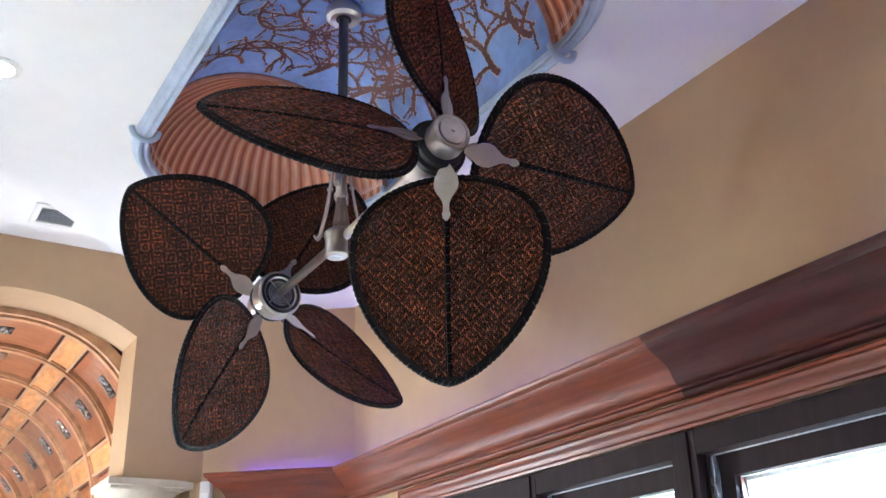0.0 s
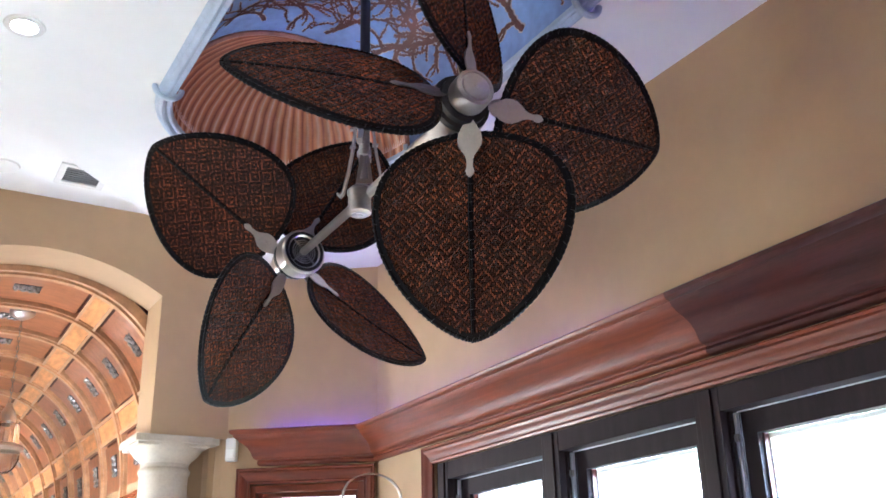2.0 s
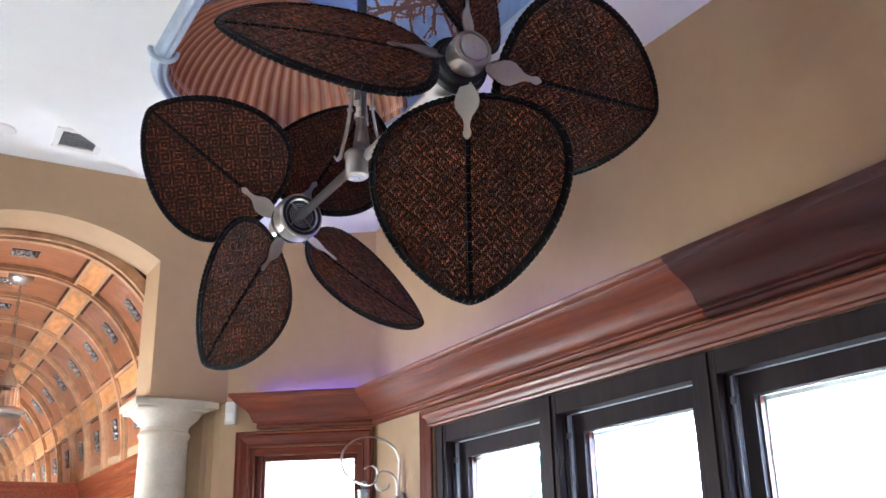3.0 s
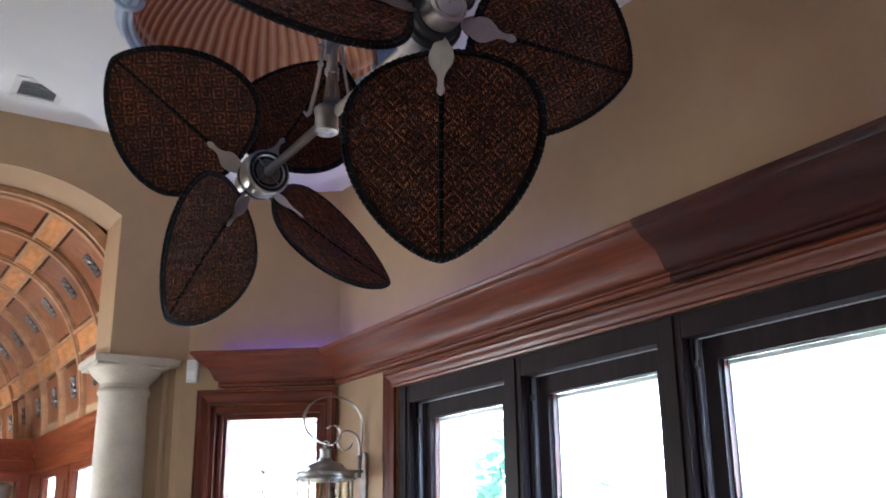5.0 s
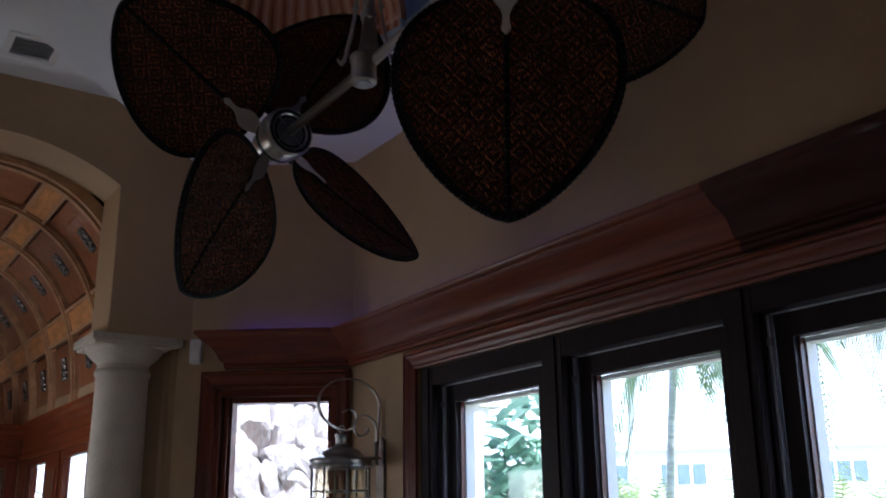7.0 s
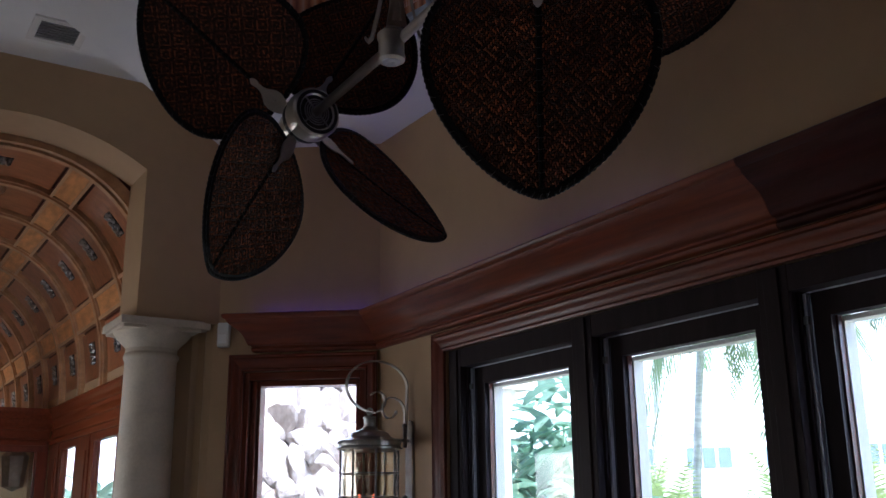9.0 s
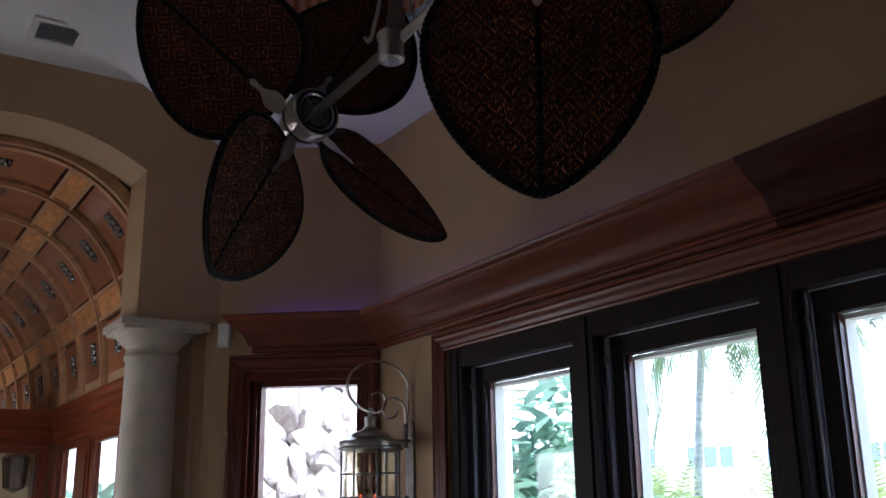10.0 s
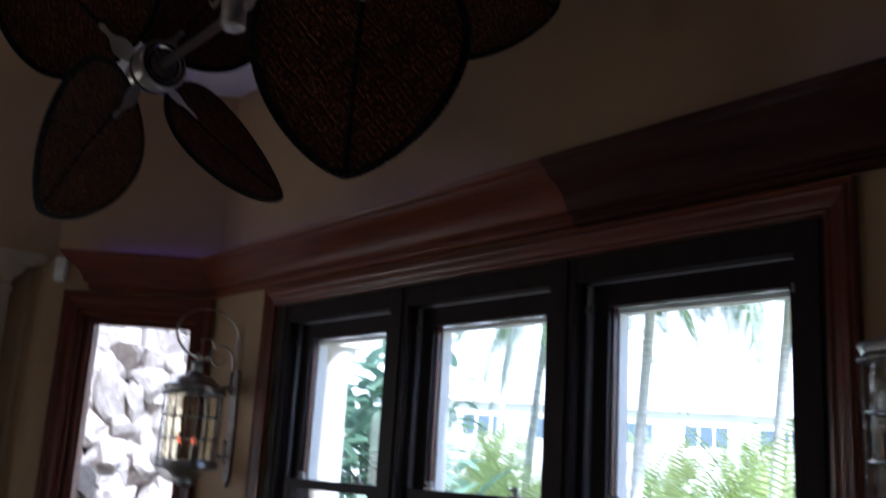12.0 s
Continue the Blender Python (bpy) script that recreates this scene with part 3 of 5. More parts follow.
def blade_weave():
    """Diamond twill: short raised strands that lie along and across the blade, on both faces."""
    vs, fs = [], []
    p = 0.0057
    tri = lambda i: abs((i % 12) - 6)
    nu, nv = int(BL / p), int(BW / 2 / p)
    q = random.Random(5)
    kinds = []

    def strand(u, v, along, face, half):
        if not (half_width(u / BL) - 0.016 > abs(v) > 0.007 and 0.014 < u < BL - 0.018):
            return
        k = len(vs)
        ln, wd = p * half * q.uniform(0.86, 1.0), p * q.uniform(0.36, 0.46)
        tw = q.uniform(-0.38, 0.38)
        u, v = u + q.uniform(-0.0008, 0.0008), v + q.uniform(-0.0008, 0.0008)
        for t, w, h in ((-1, 0, 0.2), (-0.62, 1, 0), (-0.5, 0, 1), (-0.62, -1, 0), (0.62, 1, 0), (0.5, 0, 1), (0.62, -1, 0), (1, 0, 0.2)):
            a, b = t * ln, w * wd + tw * t * ln
            du, dv = (a, b) if along else (b, a)
            vs.append((u + du, v + dv, sag(u + du, v + dv) + face * (0.0022 + quilt(u + du, v + dv) + h * 0.0019)))
        for f in ((0, 1, 2), (0, 2, 3), (1, 4, 5, 2), (2, 5, 6, 3), (4, 7, 5), (5, 7, 6)):
            fs.append([k + t for t in f])
            kinds.append(0 if along else 1)

    def runs(line):
        """Stretches of true values as (first, last)."""
        a = None
        for k, on in enumerate(line + [False]):
            if on and a is None:
                a = k
            elif not on and a is not None:
                yield a, k - 1
                a = None

    for face in (1, -1):
        for j in range(-nv, nv + 1):
            for a, b in runs([(tri(i) + tri(j)) % 4 < 2 for i in range(nu + 1)]):
                strand((a + b) / 2 * p, j * p, True, face, (b - a + 1) / 2)
        for i in range(nu + 1):
            for a, b in runs([(tri(i) + tri(j)) % 4 >= 2 for j in range(-nv, nv + 1)]):
                strand(i * p, ((a + b) / 2 - nv) * p, False, face, (b - a + 1) / 2)
    me = bpy.data.meshes.new("weave")
    me.from_pydata(vs, [], fs)
    me.materials.append(M_STRAND)
    me.materials.append(M_STRAND_D)
    me.polygons.foreach_set("material_index", kinds)
    return me


def blade_binding():
    bm = bmesh.new()
    pts = [Vector((u, v, sag(u, v))) for u, v in rim_points()]
    fine = []
    for a, b in zip(pts, pts[1:] + pts[:1]):
        fine += [a.lerp(b, t / 3) for t in range(3)]
    tube(bm, fine, [0.0070 + 0.0014 * math.sin(k * 2.1) for k in range(len(fine))], 8, closed=True)
    # a flat bound margin inside the roll
    for face in (1, -1):
        ring = []
        c = Vector((BL * 0.42, 0, 0))
        for q in pts:
            d = (c - q)
            d.z = 0
            d.normalize()
            o, i_ = q + d * 0.004, q + d * 0.0165
            ring.append((bm.verts.new((o.x, o.y, sag(o.x, o.y) + face * 0.0060)), bm.verts.new((i_.x, i_.y, sag(i_.x, i_.y) + face * 0.0090))))
        for k in range(len(ring)):
            a, b = ring[k], ring[(k + 1) % len(ring)]
            bm.faces.new((a[0], a[1], b[1], b[0]))
    return bm


def blade_stitches():
    bm = bmesh.new()
    pts = rim_points(40)
    c = Vector((BL * 0.42, 0, 0))
    for k in range(2, len(pts), 2):
        q = Vector((pts[k][0], pts[k][1], 0))
        d = (c - q).normalized()
        t = Vector((-d.y, d.x, 0)) * 0.005
        for face in (1, -1):
            a, b = q - d * 0.0065 + t, q + d * 0.011 - t
            tube(bm, [(a.x, a.y, sag(a.x, a.y) + face * 0.002), ((a.x + q.x) / 2, (a.y + q.y) / 2, sag(q.x, q.y) + face * 0.0080), (b.x, b.y, sag(b.x, b.y) + face * 0.0052)], 0.0009, 4)
    for k in range(15):
        u = 0.16 + k * 0.028
        for face in (1, -1):
            z = sag(u, 0) + face * 0.0095
            tube(bm, [(u, -0.009, z - face * 0.003), (u + 0.003, 0, z), (u, 0.009, z - face * 0.003)], 0.0009, 4)
    return bm


def blade_midrib():
    bm = bmesh.new()
    for face in (1, -1):
        rows = []
        for k in range(21):
            u = 0.03 + (BL - 0.04) * k / 20
            w = 0.0095 - 0.004 * k / 20
            z = sag(u, 0)
            rows.append([bm.verts.new((u, y, z + face * h)) for y, h in ((-w, 0.003), (-w * 0.5, 0.0085), (w * 0.5, 0.0085), (w, 0.003))])
        for a, b in zip(rows, rows[1:]):
            for j in range(3):
                bm.faces.new((a[j], a[j + 1], b[j + 1], b[j]))
    return bm


def bracket_plate(screws):
    """A leaf-shaped holder: rounded paddle, thin neck and a small spade tip."""
    side = [(-0.060, 0.010), (-0.045, 0.012), (-0.028, 0.024), (-0.010, 0.033), (0.010, 0.0365), (0.030, 0.034), (0.047, 0.024), (0.060, 0.013), (0.076, 0.0078), (0.094, 0.0070), (0.102, 0.011), (0.111, 0.0125), (0.120, 0.010), (0.127, 0.004), (0.130, 0.0)]
    poly = side + [(x, -y) for x, y in side[-2::-1]]
    bm = bmesh.new()
    prism(bm, poly, 0.006, 0.0105)
    rim = [e for e in bm.edges if all(v.co.z > 0.01 for v in e.verts)]
    bmesh.ops.bevel(bm, geom=rim, offset=0.0018, segments=2, affect="EDGES")
    if screws:
        for x, y in ((0.045, 0.014), (0.045, -0.014), (0.012, 0.0)):
            lathe(bm, [(0.0, 0.0128), (0.004, 0.0122), (0.0048, 0.010)], 10, Matrix.Translation((x, y, 0)))
    else:
        box(bm, (-0.02, -0.0008, 0.0104), (0.05, 0.0008, 0.0115))
    bmesh.ops.translate(bm, vec=Vector((0.014, 0, 0.005)), verts=bm.verts)
    for v in bm.verts:
        v.co.z += (-0.010 if screws else 0.012) * math.sin(math.pi * max(0.0, v.co.x) / BL)
    return bm


weave_mesh = blade_weave()
master = {}


def fan_head(axis, tilt, dist, phi, pitch, cone, order, off=(0, 0)):
    """One motor with four blades. axis: heading of its arm; the blades stand square to it."""
    a = Vector((math.cos(axis) * math.cos(tilt), math.sin(axis) * math.cos(tilt), math.sin(tilt)))
    e2 = (Vector((0, 0, 1)) - a * a.z).normalized()
    e1 = e2.cross(a)
    head = Matrix.Translation((0.090, 0.052, 0.031)) @ Matrix((e1, e2, a)).transposed().to_4x4()
    # arm from the body and motor, z along the arm
    bm = bmesh.new()
    tube(bm, [head.inverted() @ Vector((0, 0, 0)), (off[0], off[1], dist - 0.05)], 0.0165, 16)
    arm = part("arm", bm, M_STEEL, fan, "brushed nickel arm", smooth=True)
    arm.matrix_basis = head
    bm = bmesh.new()
    z = dist
    lathe(bm, [(0.0, z - 0.055), (0.064, z - 0.055), (0.072, z - 0.062), (0.088, z - 0.062), (0.095, z - 0.054), (0.096, z + 0.0), (0.090, z + 0.018), (0.070, z + 0.026), (0.0, z + 0.026)], 40)
    motor = part("motor_housing", bm, M_STEEL, fan, "brushed nickel motor housing", smooth=True)
    motor.matrix_basis = head @ Matrix.Translation((off[0], off[1], 0))
    bm = bmesh.new()
    lathe(bm, [(0.0, z - 0.0562), (0.070, z - 0.0562), (0.072, z - 0.0635), (0.084, z - 0.0635), (0.086, z - 0.060)], 40)
    part("face_ring", bm, M_BLACK, motor, "black face ring", smooth=True)
    bm = bmesh.new()
    for r in (0.020, 0.029, 0.038, 0.047):
        lathe(bm, [(r, z - 0.0565), (r, z - 0.0595), (r + 0.004, z - 0.0595), (r + 0.004, z - 0.0565)], 32)
    for k in range(4):
        box(bm, (-0.003, 0.016, z - 0.061), (0.003, 0.066, z - 0.0575), Matrix.Rotation(radians(45 + 90 * k), 4, "Z"))
    part("vent_grille", bm, M_STEEL_D, motor, "concentric vent rings")
    bm = bmesh.new()
    lathe(bm, [(0.0, z + 0.020), (0.090, z + 0.020), (0.092, z + 0.026), (0.090, z + 0.040), (0.078, z + 0.044), (0.076, z + 0.060), (0.066, z + 0.066), (0.0, z + 0.066)], 32)
    part("flywheel", bm, M_BLACK, motor, "black blade carrier", smooth=True)
    bm = bmesh.new()
    lathe(bm, [(0.050, z + 0.064), (0.058, z + 0.068), (0.060, z + 0.076), (0.060, z + 0.126), (0.057, z + 0.133), (0.049, z + 0.136), (0.046, z + 0.131), (0.042, z + 0.131), (0.040, z + 0.137), (0.034, z + 0.139), (0.006, z + 0.139), (0.005, z + 0.144), (0.0, z + 0.145)], 40)
    part("end_cap", bm, M_STEEL, motor, "brushed nickel end cap", smooth=True)
    zc = z + 0.051
    for k in range(4):
        th = phi + order * k * math.pi / 2
        r = Vector((math.cos(th), math.sin(th), 0))
        t = Vector((-math.sin(th), math.cos(th), 0))
        ww = t * math.cos(pitch) + Vector((0, 0, math.sin(pitch)))
        rr = r * math.cos(cone) + Vector((0, 0, math.sin(cone)))
        nn = rr.cross(ww).normalized()
        ww = nn.cross(rr)
        base = Vector((0, 0, zc)) + rr * BR0
        m = head @ Matrix(((rr.x, ww.x, nn.x, base.x), (rr.y, ww.y, nn.y, base.y), (rr.z, ww.z, nn.z, base.z), (0, 0, 0, 1)))
        if not master:
            b = part("blade", blade_sheet(), M_LEAF, fan, "dark brown woven palm-leaf blade", smooth=True)
            master["b"] = b
            wv = new("weave", weave_mesh)
            wv.parent = b
            wv["kind"] = "stuff"
            master["parts"] = [wv, part("bound_edge", blade_binding(), M_BIND, b, "black bound edge", smooth=True),
                               part("midrib", blade_midrib(), M_BIND, b, smooth=True), part("stitching", blade_stitches(), M_STITCH, b)]
            master["parts"][3]["kind"] = "stuff"
            master["plates"] = [part("front_bracket", bracket_plate(False), M_STEEL, b, "nickel leaf-shaped bracket", smooth=True),
                                part("back_bracket", bracket_plate(True), M_STEEL, b, "nickel bracket with screws", smooth=True)]
            master["plates"][1].matrix_basis = Matrix.Rotation(math.pi, 4, "X")
            b.matrix_basis = m
        else:
            b = share("blade", master["b"], fan, m)
            b["label"] = "dark brown woven palm-leaf blade"
            for o in master["parts"]:
                c = share(o.name.split(".")[0], o, b)
                if "weave" in o.name or "stitch" in o.name:
                    c["kind"] = "stuff"
            for o in master["plates"]:
                share(o.name.split(".")[0], o, b, o.matrix_basis)
        bm = bmesh.new()
        p0 = Vector((0, 0, zc)) + r * 0.060
        p1 = base - rr * 0.030 - Vector((off[0], off[1], 0))
        tube(bm, [p0, (p0 + p1) / 2, p1 + rr * 0.01], [0.016, 0.012, 0.011], 10)
        part("blade_iron", bm, M_STEEL, motor, smooth=True)


fan_head(-1.665, 0.027, 0.673, math.pi + 1.579, 0.630, -0.082, 1, (-0.021, -0.005))
fan_head(-1.499 + math.pi, -0.006, 0.684, math.pi + 2.078, -0.605, -0.082, -1, (-0.011, 0.014))


# ---- crown moulding with a hidden violet light strip ----
CZ = 2.405
CROWN = [(0.0, 0.0), (0.018, 0.0), (0.026, 0.006), (0.030, 0.016), (0.026, 0.026), (0.030, 0.032), (0.042, 0.034), (0.050, 0.042), (0.056, 0.056),
         (0.064, 0.074), (0.078, 0.094), (0.100, 0.112), (0.124, 0.126), (0.142, 0.142), (0.148, 0.154), (0.158, 0.158), (0.166, 0.166), (0.168, 0.178),
         (0.160, 0.184), (0.150, 0.176), (0.02, 0.172), (0.0, 0.172)]
UP = Vector((0, 0, 1))
MITRE = Vector((-1, -(1 - 0.6112) / 0.7915, 0))
crown = thing("crown_moulding", "red mahogany crown moulding above the windows", "moulding", at=(WX, 2.2, CZ))
crown["kind"] = "structure"


def crown_piece(name, rows, material, label=""):
    bm = bmesh.new()
    moulding(bm, CROWN, [(Vector(o) - Vector((WX, 2.2, CZ)), u, w) for o, u, w in rows])
    return part(name, bm, material, crown, label, smooth=True)


crown_piece("crown_length", [((WX, 2.17, CZ), Vector((-1.24, -0.05, 0)), UP * 1.06), ((KX, KY, CZ), MITRE, UP)], M_WOOD, "glossy red mahogany length")
crown_piece("crown_length", [((WX, -3.5, CZ - 0.002), Vector((-1.42, 0, 0)), UP * 1.06), ((WX, 1.0, CZ - 0.002), Vector((-1.42, 0, 0)), UP * 1.06), ((WX, 2.167, CZ - 0.002), Vector((-1.26, -0.05, 0)), UP * 1.07)], M_WOOD_D, "darker stained length")
crown_piece("crown_return", [((KX, KY, CZ), MITRE, UP), (nook(0.65, CZ), Vector((NX + 0.9 * DX, NY + 0.9 * DY, 0)), UP)], M_WOOD_N, "angled length with a cut end")
bm = bmesh.new()
box(bm, (WX - 0.045 - WX, -3.4 - 2.2, 0.176), (WX - 0.030 - WX, 4.66 - 2.2, 0.181))
part("light_strip", bm, M_LED, crown, "violet light strip")
bm = bmesh.new()
box(bm, (0.04, 0.030, CZ + 0.176), (0.66, 0.045, CZ + 0.181), NOOK)
bmesh.ops.translate(bm, vec=Vector((-WX, -2.2, -CZ)), verts=bm.verts)
part("light_strip", bm, M_LED, crown, "violet light strip")

# ---- casings: a stepped, beaded frame round each window opening ----
CASE = [(0.0, 0.0), (0.0, 0.014), (0.010, 0.017), (0.018, 0.012), (0.030, 0.014), (0.046, 0.020), (0.054, 0.028), (0.064, 0.030), (0.074, 0.024), (0.082, 0.030), (0.088, 0.026), (0.088, 0.0)]


def casing(name, x0, x1, z0, z1, m, material_h, material_v, label, wl=1.0, wr=1.0):
    """Mitred casing round an opening in the local wall plane (x along, y into the room)."""
    e = thing(name, label, "window trim")
    e["kind"] = "structure"
    for nm, a, b, da, db, mt in (
            ("head_casing", (x0, z1), (x1, z1), (-wl, 1), (wr, 1), material_h),
            ("side_casing", (x0, z0), (x0, z1), (-wl, 0), (-wl, 1), material_v),
            ("side_casing", (x1, z0), (x1, z1), (wr, 0), (wr, 1), material_v)):
        bm = bmesh.new()
        rows = []
        for (px, pz), (ox, oz) in ((a, da), (b, db)):
            rows.append([bm.verts.new((px + ox * u, h + 0.001, pz + oz * u)) for u, h in CASE])
        n = len(CASE)
        for k in range(n):
            bm.faces.new((rows[0][k], rows[0][(k + 1) % n], rows[1][(k + 1) % n], rows[1][k]))
        bm.faces.new(rows[0])
        bm.faces.new(rows[1][::-1])
        bmesh.ops.transform(bm, matrix=m, verts=bm.verts)
        part(nm, bm, mt, e, smooth=True)
    bm = bmesh.new()
    box(bm, (x0 - 0.10, 0.0, z0 - 0.05), (x1 + 0.10, 0.075, z0 - 0.012), m, 0.006)
    part("sill", bm, material_h, e, smooth=True)
    return e


ZB = 0.80
casing("window_casing", W0, W1, ZB, 2.305, Matrix(((0, -1, 0, WX), (1, 0, 0, 0), (0, 0, 1, 0), (0, 0, 0, 1))), M_WOOD, M_WOOD_V, "red mahogany casing round the triple window")
casing("window_casing", 0.075, 0.715, ZB, 2.305, NOOK, M_WOOD_N, M_WOOD_V, "red mahogany casing round the narrow window", 0.75, 0.9)

# ---- triple sash window ----
EW = Matrix(((0, 1, 0, 0), (1, 0, 0, 0), (0, 0, 1, 0), (0, 0, 0, 1)))   # local x is world y, local y is world x
frame_set = thing("window_frame", "dark brown frame of the triple sash window", "window frame", at=(0, 0, 0))
frame_set["kind"] = "structure"
for y0, y1 in ((W0 + 0.002, 1.405), (2.1875, 2.3025), (3.0825, 3.1975), (3.98, W1 - 0.002)):
    bm = bmesh.new()
    box(bm, (WX + 0.012, y0, ZB + 0.04), (WX + TH - 0.01, y1, 2.306), bevel=0.004)
    box(bm, (WX + 0.004, (y0 + y1) / 2 - 0.028, ZB + 0.04), (WX + 0.02, (y0 + y1) / 2 + 0.028, 2.30), bevel=0.003)
    part("mullion", bm, M_FRAME, frame_set)
bm = bmesh.new()
for y0, y1 in ((1.405, 2.1875), (2.3025, 3.0825), (3.1975, 3.98)):
    box(bm, (WX + 0.014, y0, 2.222), (WX + TH - 0.01, y1, 2.304))
part("head", bm, M_FRAME, frame_set)
bm = bmesh.new()
box(bm, (WX + 0.02, W0, ZB), (WX + TH - 0.01, W1, ZB + 0.04))
part("bottom_rail", bm, M_FRAME, frame_set)


def sash_window(idx, y0, y1, shift=0.0):
    w = thing("window_%d" % idx, "dark brown double-hung sash window in daylight", "window", at=(WX, (y0 + y1) / 2, ZB))
    w["kind"] = "structure"
    o = Vector((WX, (y0 + y1) / 2, ZB))
    mv = Matrix.Translation(-o)

    def add(name, boxes, material, label="", bevel=0.0, par=None):
        bm = bmesh.new()
        for a, b in boxes:
            box(bm, a, b, bevel=bevel)
        bmesh.ops.transform(bm, matrix=mv, verts=bm.verts)
        return part(name, bm, material, par or w, label)

    g0, g1 = y0 + 0.080 + shift, y1 - 0.0840
    xs = WX + 0.085
    for y, s in ((y0, 1), (y1, -1)):
        add("jamb_liner", [((WX + 0.045, y, ZB + 0.04), (WX + 0.20, y + s * 0.012, 2.222))], M_FRAME)
        add("track", [((WX + 0.060, y + s * 0.012, ZB + 0.04), (WX + 0.075, y + s * 0.024, 2.215))], M_TRACK, "pale metal sash track")
        add("track_pin", [((WX + 0.052, y + s * 0.012, 2.120), (WX + 0.064, y + s * 0.028, 2.145))], M_STEEL_D)
    add("weather_strip", [((WX + 0.070, y0 + 0.02, 2.2165), (WX + 0.074, y1 - 0.02, 2.2205))], M_TRACK, "pale strip under the head")
    up = add("upper_sash", [((xs, y0 + 0.022, 1.465), (xs + 0.045, g0, 2.218)), ((xs, g1, 1.465), (xs + 0.045, y1 - 0.022, 2.218)),
                            ((xs, g0, 2.143), (xs + 0.045, g1, 2.218)), ((xs, g0, 1.465), (xs + 0.045, g1, 1.503))], M_FRAME)
    for y, s in ((g0, 1), (g1, -1)):
        add("glazing_bead", [((xs + 0.022, y, 1.503), (xs + 0.045, y + s * 0.006, 2.143))], M_WOOD_V, "reddish glazing bead", par=up)
    pa = add("pane", [((xs + 0.043, g0 - 0.004, 1.50), (xs + 0.046, g1 + 0.004, 2.147))], M_PANE, "clear glass", par=up)
    pa.visible_shadow = False
    add("outer_trim", [((xs + 0.047, g0, 2.126), (xs + 0.095, g1, 2.142)), ((xs + 0.047, g1 - 0.011, 1.50), (xs + 0.095, g1, 2.126))], M_STUCCO, "pale outer trim", par=up)
    lo = add("lower_sash", [((xs - 0.040, y0 + 0.026, ZB + 0.042), (xs - 0.002, g0, 1.508)), ((xs - 0.040, g1, ZB + 0.042), (xs - 0.002, y1 - 0.026, 1.508)),
                            ((xs - 0.040, g0, 1.468), (xs - 0.002, g1, 1.508)), ((xs - 0.040, g0, ZB + 0.042), (xs - 0.002, g1, ZB + 0.11))], M_FRAME)
    pa = add("pane", [((xs - 0.022, g0 - 0.004, ZB + 0.10), (xs - 0.019, g1 + 0.004, 1.47))], M_PANE, "clear glass", par=lo)
    pa.visible_shadow = False
    for y in (g0 + 0.10, g1 - 0.06):
        bm = bmesh.new()
        box(bm, (xs - 0.034, y - 0.022, 1.508), (xs - 0.006, y + 0.022, 1.516), mv, 0.002)
        lathe(bm, [(0.0, 0.026), (0.008, 0.026), (0.012, 0.020), (0.012, 0.0)], 12, mv @ Matrix.Translation((xs - 0.02, y, 1.515)))
        box(bm, (xs - 0.028, y - 0.004, 1.530), (xs - 0.014, y + 0.026, 1.538), mv, 0.002)
        part("sash_lock", bm, M_STEEL_D, w, "small metal sash lock")


sash_window(1, 3.1975, 3.98, 0.032)
sash_window(2, 2.3025, 3.0825)
sash_window(3, 1.405, 2.1875, -0.027)

# ---- narrow window of the angled wall, red wood frame ----
w = thing("window_4", "narrow fixed window in a red mahogany frame", "window")
w["kind"] = "structure"
for nm, bxs, mt in (
        ("stile", [((0.062, -0.17, ZB), (0.105, -0.004, 2.303))], M_WOOD_V), ("stile", [((0.690, -0.17, ZB), (0.723, -0.004, 2.303))], M_WOOD_V),
        ("inner_stile", [((0.105, -0.14, ZB), (0.130, -0.045, 2.262))], M_WOOD_V), ("inner_stile", [((0.637, -0.14, ZB), (0.690, -0.045, 2.262))], M_WOOD_V),
        ("inner_bead", [((0.655, -0.045, ZB), (0.672, -0.030, 2.262))], M_WOOD_V),
        ("head_rail", [((0.105, -0.17, 2.262), (0.690, -0.004, 2.303)), ((0.130, -0.14, 2.234), (0.637, -0.045, 2.262))], M_WOOD_N),
        ("bottom_rail", [((0.105, -0.17, ZB), (0.690, -0.01, ZB + 0.09))], M_WOOD_N)):
    bm = bmesh.new()
    for a, b in bxs:
        box(bm, a, b, NOOK, 0.003)
    part(nm, bm, mt, w)
bm = bmesh.new()
box(bm, (0.128, -0.108, ZB + 0.085), (0.639, -0.104, 2.236), NOOK)
part("pane", bm, M_PANE, w, "clear glass").visible_shadow = False

# ---- column under the pier ----
col = thing("column", "cast stone column with a moulded capital under the arch", "column", at=(1.475, 5.42, 0))
col["kind"] = "structure"
bm = bmesh.new()
lathe(bm, [(0.0, 0.0), (0.19, 0.0), (0.19, 0.06), (0.165, 0.09), (0.16, 0.12), (0.143, 0.14), (0.143, 0.6), (0.138, 1.6), (0.132, 2.36), (0.140, 2.372), (0.144, 2.384), (0.140, 2.396), (0.132, 2.404), (0.132, 2.43), (0.14, 2.44)], 40)
part("shaft", bm, M_STONE, col, smooth=True)
bm = bmesh.new()
lathe(bm, [(0.132, 2.425), (0.140, 2.44), (0.156, 2.455), (0.178, 2.475), (0.196, 2.500), (0.204, 2.515), (0.204, 2.53), (0.0, 2.53)], 40)
part("capital", bm, M_STONE, col, smooth=True)
bm = bmesh.new()
box(bm, (-0.215, -0.20, 2.525), (0.215, 0.20, 2.566), bevel=0.006)
